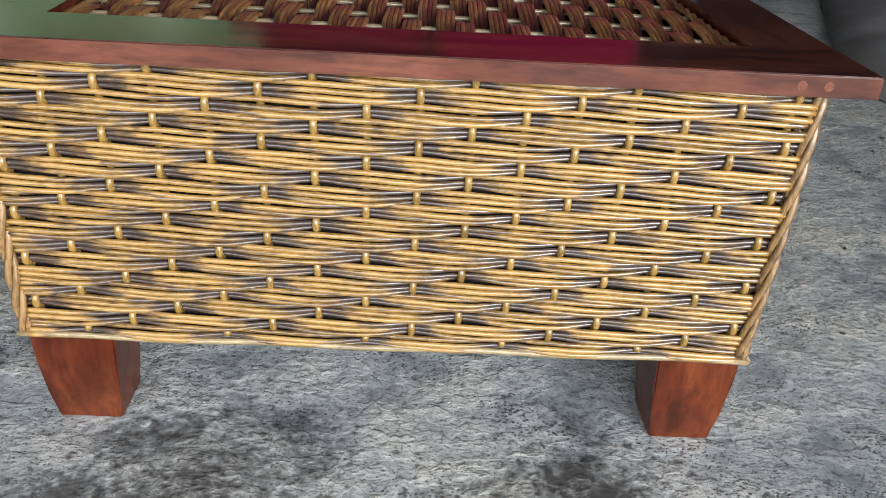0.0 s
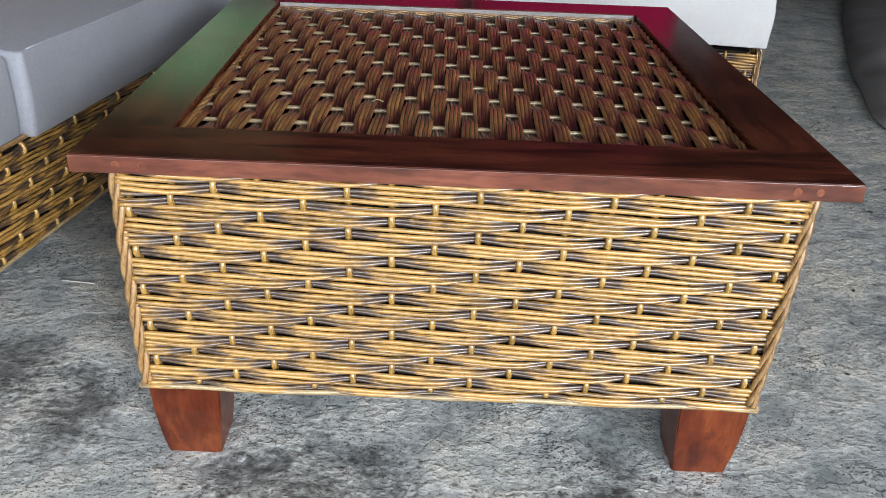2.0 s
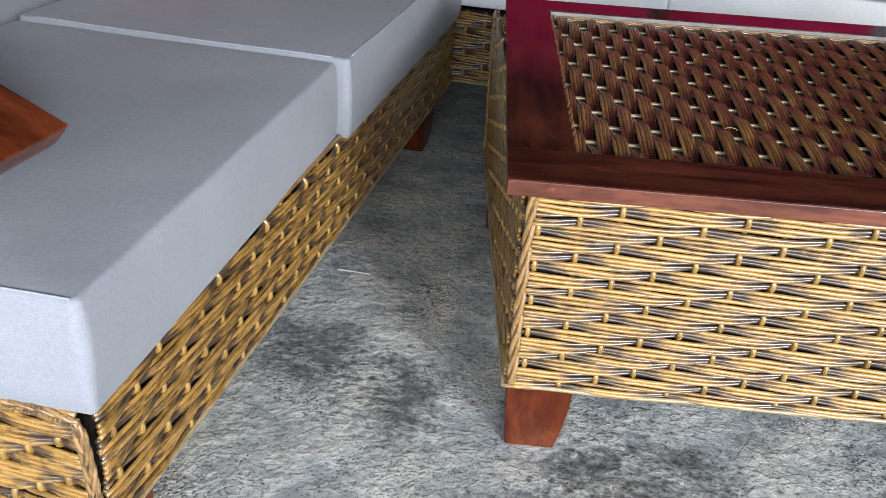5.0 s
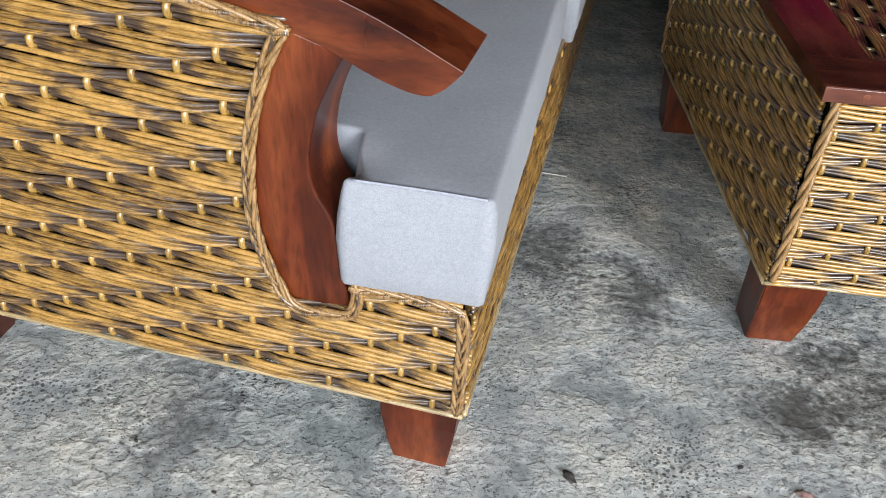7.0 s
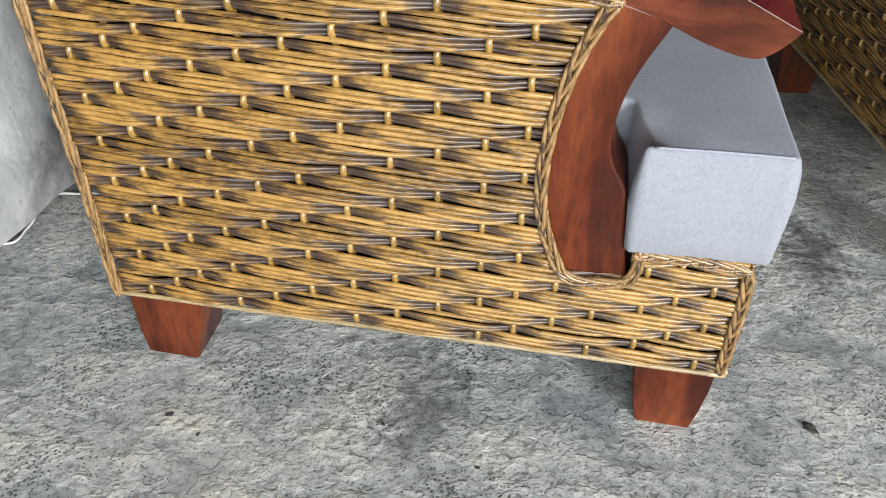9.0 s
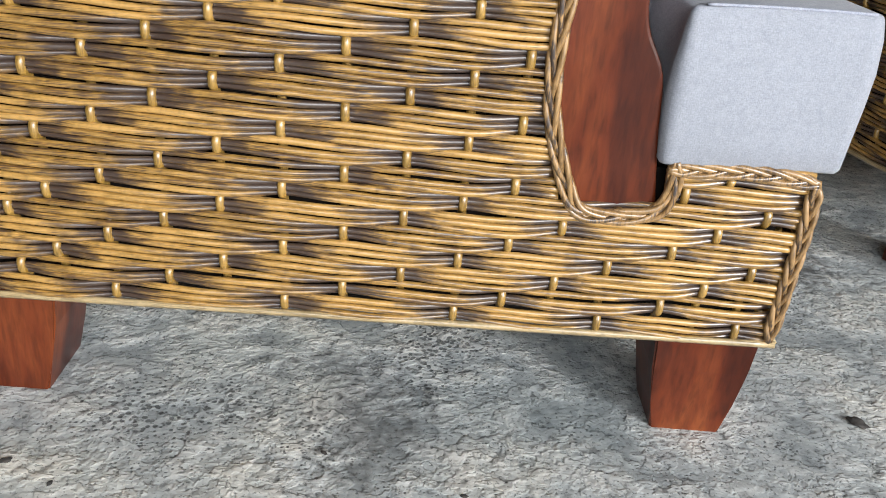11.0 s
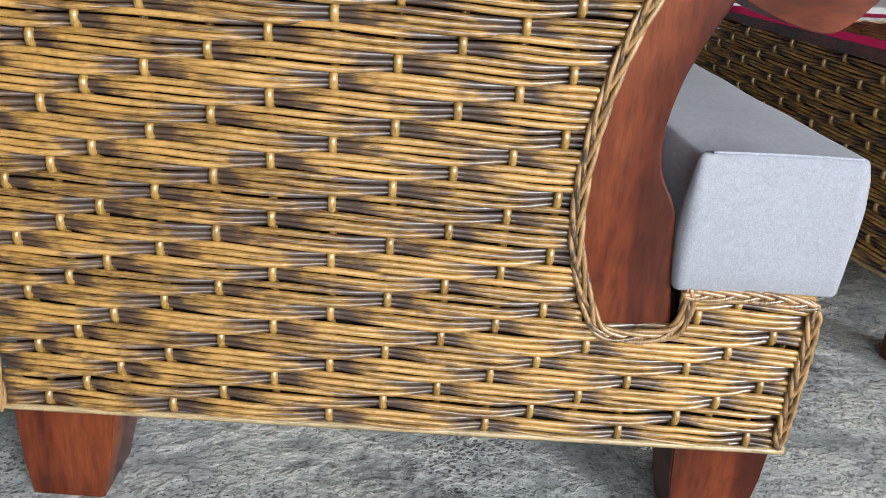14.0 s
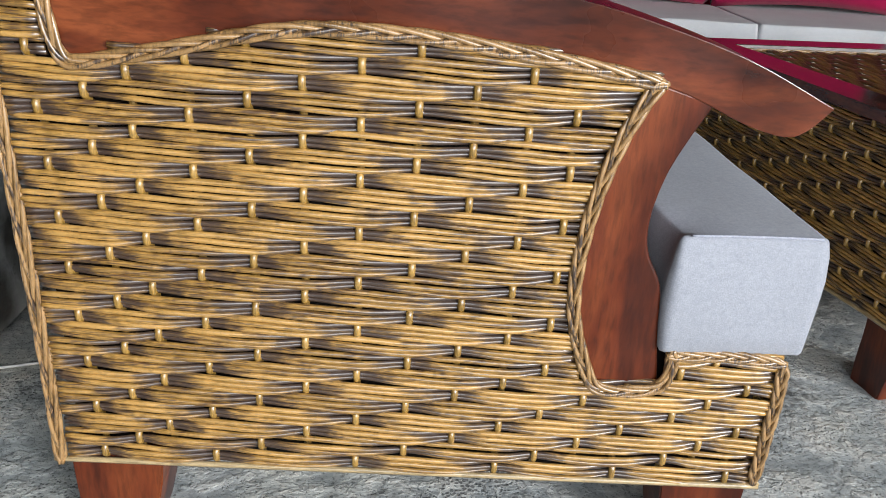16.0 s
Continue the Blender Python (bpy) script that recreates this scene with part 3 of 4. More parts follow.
# lighter front strip with its own end grain; its colour holds the edge's glare
bm = box(bmesh.new(), X0, X1, Y0 - 0.0025, Y0 - 0.0003, TABLE_TOP - 0.0208, TABLE_TOP - 0.001, tb, 0.0006)
at_table(part("edge_strip", bm, WOOD_GLARE, table, "red-brown wooden edge with its glare in the lighter colour"))
for x in (-0.445, -0.415, 0.314, 0.339):
    bm = bmesh.new()
    bmesh.ops.create_cone(bm, cap_ends=True, segments=20, radius1=0.0049, radius2=0.0047, depth=0.003, matrix=Matrix.Translation((x, Y0 - 0.0014, TABLE_TOP - 0.0105)) @ Matrix.Rotation(radians(90), 4, "X"))
    at_table(part("peg", bm, PEG, table, "round light wooden peg"))

# the body: woven sides over added near-black boards that stand for inner shade
WX0, WX1, WZ0, WZ1 = -0.466, 0.345, 0.147, 0.464
WY0, WY1 = 0.748, 1.615
TAPER = 0.035
LEFT_SKEW = 0.05  # the left side runs out towards the back


def front_place(x, z, o):
    return (x + TABLE_SHEAR * (WY0 - 0.703), WY0 + 0.0055 - 0.016 * (z - WZ0) / 0.3 - o, z)


def left_place(u, z, o):
    return tb(WX0 - LEFT_SKEW * (u - WY0) - TAPER * 0.1 * (z - WZ0) / 0.3 - o, u, z)


def back_place(x, z, o):
    return tb(x, WY1 + o, z)


def right_place(u, z, o):
    return tb(WX1 + TAPER * 0.3 * (z - WZ0) / 0.3 + o, u, z)


def table_pitch(z):
    return 0.0518 + (z - 0.30) * 0.003


XC = -0.0595
table_rows = [(r, 0.346 + 0.0182 * r) for r in range(-11, 7)]
front = at_table(part("front_panel", box(bmesh.new(), WX0 + 0.02, WX1 - 0.02, WY0 + 0.012, WY0 + 0.02, WZ0 - 0.006, WZ1 - 0.002, tb), INNER_SHADE, table, "added near-black board for the shade behind the woven rattan"))
stk = [((lambda vs, i=i: XC + (i + 0.48) * table_pitch(vs)), WZ0, WZ1) for i in range(-8, 8)]


def front_phase(u, v, i):
    return (u - XC) / table_pitch(v) - 0.48 - (i - 2) % 3


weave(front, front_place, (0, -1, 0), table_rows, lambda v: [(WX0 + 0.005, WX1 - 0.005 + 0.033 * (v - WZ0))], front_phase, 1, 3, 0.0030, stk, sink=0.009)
left = at_table(part("side_panel", box(bmesh.new(), WX0 + 0.012, WX0 + 0.02, WY0 + 0.022, WY1 - 0.02, WZ0 - 0.006, WZ1 - 0.002, tb), INNER_SHADE, table, "added near-black board for the shade behind the woven rattan"))
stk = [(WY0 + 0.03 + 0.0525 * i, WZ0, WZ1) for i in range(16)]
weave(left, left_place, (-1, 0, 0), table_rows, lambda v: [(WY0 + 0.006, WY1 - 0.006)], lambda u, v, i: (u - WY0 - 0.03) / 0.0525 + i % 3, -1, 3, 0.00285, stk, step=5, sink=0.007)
for nm, plc, nrm, lo, hi, bx in (("back_panel", back_place, (0, 1, 0), WX0, WX1, (WX0 + 0.02, WX1 - 0.02, WY1 - 0.02, WY1 - 0.012)), ("side_panel", right_place, (1, 0, 0), WY0, WY1, (WX1 - 0.02, WX1 - 0.012, WY0 + 0.022, WY1 - 0.022))):
    pn = at_table(part(nm, box(bmesh.new(), *bx, WZ0 - 0.006, WZ1 - 0.002, tb), INNER_SHADE, table))
    stk = [(lo + 0.03 + 0.052 * i, WZ0, WZ1) for i in range(int((hi - lo - 0.04) / 0.052) + 1)]
    weave(pn, plc, nrm, table_rows, lambda v: [(lo + 0.008, hi - 0.008)], lambda u, v, i: (u - lo - 0.03) / 0.052 - i % 3, 1, 3, 0.0031, stk, step=4, joined=True)
for (xa, ta), y, nrm in (((WX0 + 0.006, 0.0), WY0 + 0.003, (-0.6, -0.8, 0)), ((WX1 - 0.008, 0.35), WY0 + 0.003, (0.6, -0.8, 0)), ((WX0 - LEFT_SKEW * (WY1 - WY0), -0.1), WY1, (-0.7, 0.7, 0)), ((WX1, 0.35), WY1, (0.7, 0.7, 0))):
    nrm = np.array(nrm) / np.linalg.norm(nrm)
    line = [np.array(tb(xa + ta * TAPER * (z - WZ0) / 0.3, y - 0.010 * (z - WZ0) / 0.3 * (1 if y < 1 else -1), z)) + nrm * (0.003 + 0.003 * math.sin(math.pi * (z - WZ0) / 0.32)) for z in np.linspace(WZ0, WZ1, 12)]
    at_table(braid(line, nrm, table, width=0.0044, radius=0.0040, length=0.11, strands=3, label="twisted rattan corner cord"))
rim = [tb(x, y, WZ0 - 0.008) for x, y in ((WX0 - 0.006, WY0 + 0.004), (WX1 + 0.006, WY0 + 0.004), (WX1 + 0.006, WY1 + 0.006), (WX0 - 0.006 - LEFT_SKEW * (WY1 - WY0), WY1 + 0.006))]
for a, b in zip(rim, rim[1:] + rim[:1]):
    line = [np.array(a) + (np.array(b) - np.array(a)) * t + np.array((0, 0, 0.0012 * math.sin(t * 23) - 0.001)) for t in np.linspace(0, 1, 30)]
    at_table(tubes("bottom_rim", [(line, 0.0038, (0, 0, 1), 1.0, 0.8)], RIM, table, "thin pale rattan edging"))

# woven top
TOPZ = 0.4675


def top_place(u, v, o):
    return tb(v, u, TOPZ + o)


inner = at_table(part("top_panel", box(bmesh.new(), IX0 + 0.002, IX1 - 0.002, IY0 + 0.002, IY1 - 0.002, TOPZ - 0.020, TOPZ - 0.013, tb), INNER_SHADE, table, "added near-black board for the shade under the woven top"))
cols = [(j, -0.332 + 0.010 + 0.0197 * j) for j in range(-4, 32) if IX0 + 0.008 < -0.332 + 0.010 + 0.0197 * j < IX1 - 0.011]
stk = [(1.266 + 0.0624 * k, IX0 + 0.004, IX1 - 0.004) for k in range(-7, 5)]
weave(inner, top_place, (0, 0, 1), cols, lambda v: [(IY0 + 0.003, IY1 - 0.016)], lambda u, v, j: (u - 1.266) / 0.0624 + j % 3, -1, 4, 0.00262, stk, step=6, stake_radius=0.0031, lift=0.0056, sink=0.0008, push=0.001, spread=(0.92, 1.0, 1.08, 1.10), reach=1.1, stray=0.35, mats=(RATTAN_TOP, STAKE_TOP))
for a, b, nrm in (((IX0 + 0.01, IY1 - 0.007), (IX1 - 0.01, IY1 - 0.007), (0, 0, 1)), ((IX1 - 0.006, IY0 + 0.006), (IX1 - 0.006, IY1 - 0.01), (0, 0, 1)), ((IX0 + 0.005, IY0 + 0.006), (IX0 + 0.005, IY1 - 0.01), (0, 0, 1))):
    line = [tb(a[0] + (b[0] - a[0]) * t, a[1] + (b[1] - a[1]) * t, TOPZ + 0.0055) for t in np.linspace(0, 1, 20)]
    at_table(braid(line, nrm, table, width=0.0024, radius=0.0025, length=0.09, strands=3, label="thin twisted rattan border"))
# added pale grey strip along the frame's back inner face
bm = box(bmesh.new(), IX0 + 0.004, IX1 - 0.004, IY1 - 0.003, IY1 - 0.0004, TOPZ - 0.004, TABLE_TOP - 0.0015, tb, 0.0006)
at_table(part("inner_edge", bm, PALE_EDGE, table, "pale grey strip along the inner edge of the frame"))
for x0_, x1_, bx in ((-0.466, -0.369, (-0.459, -0.383)), (0.250, 0.346, (0.266, 0.340))):
    for y0_, y1_, by in ((0.756, 0.85, (0.786, 0.862)), (1.515, 1.61, (1.505, 1.58))):
        out_ = -LEFT_SKEW * 0.8 if x0_ < 0 and y0_ > 1 else 0.0
        at_table(leg(table, tb, x0_ + out_, x1_ + out_, y0_, y1_, 0.146, (bx[0] + out_, bx[1] + out_), by))

# ---- corner sofa ----
A0 = np.array((-0.913, 0.418))
D = np.array((-0.98547, 0.16983))
E_ = np.array((0.1478, 0.9890))
N0 = np.array((-0.16983, -0.98547))


def sf(s, w, z):
    """Sofa ground plan: s from the front towards the back, w along the front edge, z up."""
    p = A0 + s * D + w * E_
    return (p[0], p[1], z)


def side_place(s, z, o):
    p = A0 + s * D + N0 * (0.07 * (z - 0.13) + o)
    # the lowest rows fall a little towards the back
    return (p[0], p[1], z - 0.009 * s / 0.84 * min(1.0, max(0.0, 1 - (z - 0.1375) / 0.1)))


def side_tilt(s):
    """The lower edge, before the fall of the lowest rows."""
    return 0.132 - 0.003 * s / 0.84


sofa = thing("sofa", "long woven golden rattan sofa with wooden arm and feet", "sofa", "corner sofa set", place=(*(A0 + 0.4 * D + 0.8 * E_), 0))


def at_sofa(ob):
    for o in ob if isinstance(ob, list) else [ob]:
        o.location = -sofa.location
    return ob


POST_REAR = [(0.217, 0.262), (0.232, 0.33), (0.240, 0.37), (0.240, 0.43), (0.230, 0.50), (0.211, 0.565), (0.187, 0.613)]
POST_FRONT = [(0.139, 0.262), (0.150, 0.335), (0.157, 0.392), (0.176, 0.432), (0.180, 0.470), (0.172, 0.515), (0.158, 0.552), (0.136, 0.597)]
ARM_LOW = [(0.021, 0.597), (0.041, 0.575), (0.062, 0.567), (0.106, 0.578), (0.182, 0.609), (0.316, 0.638), (0.437, 0.649), (0.551, 0.647), (0.672, 0.622), (0.767, 0.602)]
ARM_TOP = [(0.021, 0.599), (0.102, 0.637), (0.183, 0.664), (0.283, 0.688), (0.42, 0.704), (0.564, 0.704), (0.687, 0.692), (0.784, 0.673)]
pr = np.array(POST_REAR)
al_ = np.array(ARM_LOW)


def side_spans(z):
    back = 0.824 + 0.02 * (z - 0.13)
    if z < 0.263:
        return [(0.006, back)]
    spans = []
    if z < 0.302:
        spans.append((0.006, 0.130))
    if z < 0.606:
        spans.append((float(np.interp(z, pr[:, 1], pr[:, 0])) + 0.010, back))
    elif z < 0.648:
        rise = al_[4:7]
        fall = al_[7:][::-1]
        spans.append((float(np.interp(z - 0.004, rise[:, 1], rise[:, 0])) + 0.006, float(np.interp(z - 0.004, fall[:, 1], fall[:, 0])) - 0.006))
        spans.append((0.785, back))
    else:
        spans.append((0.785, back))
    return spans


side_rows = [(r, 0.1395 + 0.01975 * r) for r in range(0, 33)]
# where the stakes stand, from the front edge to the back; they crowd together at both ends
STAKES = np.array((0.037, 0.078, 0.116, 0.174, 0.222, 0.270, 0.316, 0.370, 0.426, 0.483, 0.541, 0.595, 0.650, 0.702, 0.741, 0.785))


def stake_lean(u, v):
    """The last stakes lean with the back edge."""
    return 0.05 * np.clip((u - 0.62) / 0.165, 0, 1.2) * (v - 0.2)


def side_phase(u, v, i):
    u = u - stake_lean(u, v)
    return 12 - np.interp(u, STAKES, np.arange(16.0)) + np.maximum(0, STAKES[0] - u) / 0.04 - np.maximum(0, u - STAKES[-1]) / 0.044 - i % 3


def side_weave_place(s_, z, o):
    """The rows climb a little towards the front edge."""
    return side_place(s_, z + 0.008 * min(1.0, max(0.0, (0.3 - s_) / 0.27)) * min(1.0, max(0.0, (z - 0.135) / 0.04)), o)


# added board; its near-black colour stands in for shade behind the weave
ring = [side_place(s, z, -0.024) for s, z in ((0.02, 0.128), (0.82, 0.118), (0.83, 0.79), (0.79, 0.79), (0.775, 0.66), (0.6, 0.66), (0.2, 0.62), (0.2, 0.30), (0.02, 0.30))]
side = at_sofa(part("side_panel", prism(ring, Vector((*(-N0 * 0.01), 0))), INNER_SHADE, sofa, "added near-black board for the shade behind the woven rattan"))
stk = []
for s in STAKES.tolist():
    if s < 0.135:
        top = 0.296
    elif s < 0.24:
        top = 0.262
    elif s < 0.77:
        top = float(np.interp(s, al_[:, 0], al_[:, 1])) - 0.004
    else:
        top = 0.79
    stk.append(((lambda vs, s=s: s + stake_lean(s, vs)), side_tilt(s), top))
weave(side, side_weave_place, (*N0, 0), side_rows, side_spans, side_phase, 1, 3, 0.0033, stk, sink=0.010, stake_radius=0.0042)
side_n = np.array((*N0, 0.0))


def side_line(pts, o=0.006, n=6):
    return [np.array(side_place(s, z, o)) for s, z in smooth_line(pts, n)]


for pts, w_, l_ in (
    ([(0.004, 0.135), (0.003, 0.20), (0.002, 0.26), (0.004, 0.306)], 0.0056, 0.085),
    ([(0.002, 0.306), (0.06, 0.312), (0.138, 0.309)], 0.0052, 0.09),
    ([(0.132, 0.318), (0.130, 0.29), (0.140, 0.266), (0.178, 0.258), (0.212, 0.262), (0.227, 0.29)] + [(s + 0.009, z) for s, z in POST_REAR[1:]] + [(0.188, 0.612)], 0.0056, 0.13),
    ([(0.188, 0.613), (0.25, 0.624), (0.318, 0.634), (0.436, 0.646), (0.547, 0.645), (0.665, 0.620), (0.752, 0.602), (0.770, 0.606), (0.779, 0.64), (0.783, 0.70), (0.788, 0.79)], 0.0054, 0.14),
    ([(0.834, 0.122), (0.834, 0.3), (0.838, 0.5), (0.846, 0.79)], 0.0058, 0.17),
):
    at_sofa(braid(side_line(pts), side_n, sofa, width=w_, length=1.35 * l_, label="plaited rattan edge braid"))
line = [np.array(side_place(s, side_tilt(s) - 0.002, 0.004)) for s in np.linspace(-0.004, 0.842, 40)]
at_sofa(tubes("bottom_rim", [(line, 0.0038, (0, 0, 1), 1.0, 0.8)], RIM, sofa, "thin pale rattan edging"))

# wooden arm post and arm board
post_ring = [side_place(s, z, -0.0005) for s, z in smooth_line(POST_FRONT, 5) + smooth_line([(a + 0.006, b) for a, b in POST_REAR[::-1]], 5)]
at_sofa(part("arm_post", prism(post_ring, Vector((*(-N0 * 0.085), 0)), 0.003), WOOD_LEG, sofa, "curved red-brown wooden arm post"))
arm_ring = [side_place(s, z, 0.001) for s, z in smooth_line(ARM_LOW, 5) + smooth_line(ARM_TOP[::-1], 5)]
at_sofa(part("arm_board", prism(arm_ring, Vector((*(-N0 * 0.098), 0)), 0.0025), WOOD_EDGE, sofa, "curved polished red-brown wooden arm rest"))

# front under the cushions
LEN = 1.745


def sofa_front(u, z, o):
    p = A0 + u * E_ - D * o
    return (p[0], p[1], z)


frontp = at_sofa(part("front_panel", prism([sf(0.014, w, z) for w, z in ((0.02, 0.128), (LEN, 0.128), (LEN, 0.31), (0.02, 0.31))], Vector((*(D * 0.01), 0))), INNER_SHADE, sofa, "added near-black board for the shade behind the woven rattan"))
low_rows = [(r, 0.1375 + 0.0201 * r) for r in range(0, 9)]
stk = [(0.03 + 0.0535 * k, 0.13, 0.315) for k in range(32)]
weave(frontp, sofa_front, (*(-D), 0), low_rows, lambda v: [(0.002, LEN - 0.004)], lambda u, v, i: (u - 0.03) / 0.0535 - i % 3, 1, 3, 0.0031, stk, step=5, sink=0.0075)
line = [np.array(sofa_front(u, 0.130, 0.004)) for u in np.linspace(0, LEN, 50)]
at_sofa(tubes("bottom_rim", [(line, 0.0038, (0, 0, 1), 1.0, 0.7)], RIM, sofa, "thin pale rattan edging"))
line = [np.array(sofa_front(u, 0.318, 0.000)) for u in np.linspace(0, LEN, 50)]
at_sofa(tubes("top_rim", [(line, 0.0046, (0, 0, 1), 1.0, 0.4)], BRAID, sofa, "rattan edging under the cushions"))
for s0, s1, b in ((0.004, 0.110, (0.018, 0.092)), (0.715, 0.828, (0.735, 0.815))):
    for w0, w1, bw in ((0.006, 0.10, (0.022 if s0 < 0.1 else 0.006, 0.095)), (1.50, 1.60, (1.515, 1.585))):
        at_sofa(leg(sofa, sf, s0, s1, w0, w1, 0.134 - 0.010 * s0, b, bw))
# seat board and back
bm = prism([sf(s, w, 0.300) for s, w in ((0.02, 0.03), (0.80, 0.03), (0.80, LEN), (0.02, LEN))], Vector((0, 0, 0.014)))
at_sofa(part("seat_board", bm, INNER_SHADE, sofa))
bm = prism([sf(s, 0.03, z) for s, z in ((0.66, 0.32), (0.82, 0.32), (0.84, 0.79), (0.77, 0.79))], Vector((*(E_ * 2.35), 0)), 0.01)
at_sofa(part("backrest", bm, FABRIC, sofa, "grey upholstered backrest"))


def cushion(name, outline, z0, z1, mat, label, group, seams=(), seed=0.0, map_=sf, tuck=None):
    """A boxed, softly bulging seat cushion from its outline in plan; seams: the outline's edges with a sewn ridge."""
    th = thing(name, label, "cushion", group, place=map_(*np.mean(outline, axis=0), z0))
    pts, nrm, edge = [], [], []
    area = sum(a[0] * b[1] - b[0] * a[1] for a, b in zip(outline, outline[1:] + outline[:1]))
    for i, (a, b) in enumerate(zip(outline, outline[1:] + outline[:1])):
        a, b = np.array(a), np.array(b)
        t = (b - a) / np.linalg.norm(b - a)
        o = np.array((t[1], -t[0])) * (1 if area > 0 else -1)
        m = max(4, int(np.linalg.norm(b - a) / 0.024))
        tight = 0.006 / np.linalg.norm(b - a)
        for f in [tight] + [(k + 0.5) / m for k in range(m)] + [1 - tight]:
            pts.append(a + (b - a) * f)
            nrm.append(o)
            edge.append((i, f))
    n = len(pts)
    soft = [(nrm[i - 1] + nrm[i] + nrm[(i + 1) % n]) for i in range(n)]
    soft = [v / np.linalg.norm(v) for v in soft]
    bm = bmesh.new()
    rings = []
    for k, (inset, h) in enumerate(((0.009, 0.0), (0.004, 0.001), (0.0015, 0.004), (-0.001, 0.2), (-0.003, 0.45), (-0.003, 0.65), (-0.001, 0.85), (0.001, -0.005), (0.0025, -0.002), (0.005, -0.0005), (0.009, 0.0))):
        z = z0 + h if k < 3 else (z0 + (z1 - z0) * h if k < 7 else z1 + h)
        ring = []
        for i in range(n):
            wr = 0.004 * noise.noise(Vector((pts[i][0] * 9 + seed, pts[i][1] * 9, z * 14)))
            dip = 0.003 * noise.noise(Vector((pts[i][0] * 6, pts[i][1] * 6 + seed, 3.0)))
            q = pts[i] - soft[i] * (inset + (wr if 2 < k < 7 else 0.3 * wr))
            if tuck is not None:
                near = math.exp(-((pts[i][0] - tuck[0]) ** 2 + (pts[i][1] - tuck[1]) ** 2) / 0.030 ** 2) * min(1.0, max(0.0, (z - z0) / (z1 - z0) * 1.6 - 0.5))
                q = q - soft[i] * 0.016 * near
                dip -= 0.010 * near
            ring.append(bm.verts.new((q[0], q[1], z + (dip if k > 5 else 0))))
        rings.append(ring)
    for r0, r1 in zip(rings, rings[1:]):
        for i in range(n):
            bm.faces.new((r0[i], r0[(i + 1) % n], r1[(i + 1) % n], r1[i]))
    bm.faces.new(rings[0])
    bm.faces.new(rings[-1])
    bm.normal_update()
    known = {tuple(round(c, 6) for c in v.co) for v in bm.verts}
    bmesh.ops.triangulate(bm, faces=[f for f in bm.faces if len(f.verts) > 4])
    # a fine, gently rumpled top
    for _ in range(4):
        lid = [f for f in bm.faces if abs(f.normal.z) > 0.9 and all(abs(v.co.z - z1) < 0.018 for v in f.verts)]
        bmesh.ops.subdivide_edges(bm, edges=list({e for f in lid for e in f.edges if e.calc_length() > 0.05}), cuts=1)
        bmesh.ops.triangulate(bm, faces=[f for f in bm.faces if all(abs(v.co.z - z1) < 0.018 for v in f.verts)])
        bm.normal_update()
    for v in bm.verts:
        if tuple(round(c, 6) for c in v.co) not in known:
            v.co.z = z1 + 0.003 * noise.noise(Vector((v.co.x * 6, v.co.y * 6 + seed, 3.0)))
            if tuck is not None:
                v.co.z -= 0.010 * math.exp(-((v.co.x - tuck[0]) ** 2 + (v.co.y - tuck[1]) ** 2) / 0.030 ** 2)
    for v in bm.verts:
        v.co = Vector(map_(*v.co))
    ob = part("cover", bm, mat, th, smooth=True)
    ob.location = -th.location
    for i in seams:
        p0, p1 = np.array(outline[i]), np.array(outline[(i + 1) % len(outline)])
        o = np.mean([soft[j] for j in range(n) if edge[j][0] == i], axis=0)
        run = [map_(*(p0 + (p1 - p0) * t - o * 0.0042), z1 - 0.0004 + 0.003 * noise.noise(Vector(((p0 + (p1 - p0) * t)[0] * 6, (p0 + (p1 - p0) * t)[1] * 6 + seed, 3.0)))) for t in np.linspace(0.05, 0.9 if tuck else 0.975, 24)]
        sm = tubes("seam", [(run, 0.0014, (0, 0, 1), 1.0, 0.5)], PIPING, th)
        sm.location = -th.location
    return th


cushion("seat_cushion", [(-0.018, -0.016), (0.150, -0.026), (0.156, 0.085), (0.64, 0.085), (0.64, 0.786), (0.003, 0.786)], 0.314, 0.455, FABRIC, "light grey linen seat cushion notched round the arm post", "seat cushions", (0,), 1.7, tuck=(0.156, 0.012))
cushion("seat_cushion", [(-0.018, 0.790), (0.64, 0.790), (0.64, 1.742), (-0.018, 1.742)], 0.314, 0.462, FABRIC, "light grey linen seat cushion on the rattan sofa", "seat cushions", (0, 3), 5.2)

# ---- the second run of the corner sofa, behind the table ----
sofa_b = thing("sofa", "rattan sofa with off-white seat cushions behind the coffee table", "sofa", "corner sofa set", place=(*(A0 - 0.4 * D + 2.1 * E_), 0))


def at_b(ob):
    for o in ob if isinstance(ob, list) else [ob]:
        o.location = -sofa_b.location
    return ob


W0, RIGHT, LEFT = 1.76, -1.345, 0.64


def back_front(u, z, o):
    """u runs along the front from the corner to the free end."""
    p = A0 - u * D + (W0 - o) * E_
    return (p[0], p[1], z)


fp = at_b(part("front_panel", prism([back_front(u, z, -0.014) for u, z in ((-0.05, 0.14), (-RIGHT - 0.02, 0.14), (-RIGHT - 0.02, 0.325), (-0.05, 0.325))], Vector((*(E_ * 0.01), 0))), INNER_SHADE, sofa_b, "added near-black board for the shade behind the woven rattan"))
stk = [(-0.02 + 0.0535 * k, 0.13, 0.33) for k in range(26)]
weave(fp, back_front, (*(-E_), 0), low_rows + [(9, 0.1375 + 0.0201 * 9)], lambda v: [(-0.04, -RIGHT - 0.008)], lambda u, v, i: (u + 0.02) / 0.0535 - i % 3, 1, 3, 0.0034, stk, step=4, joined=True)


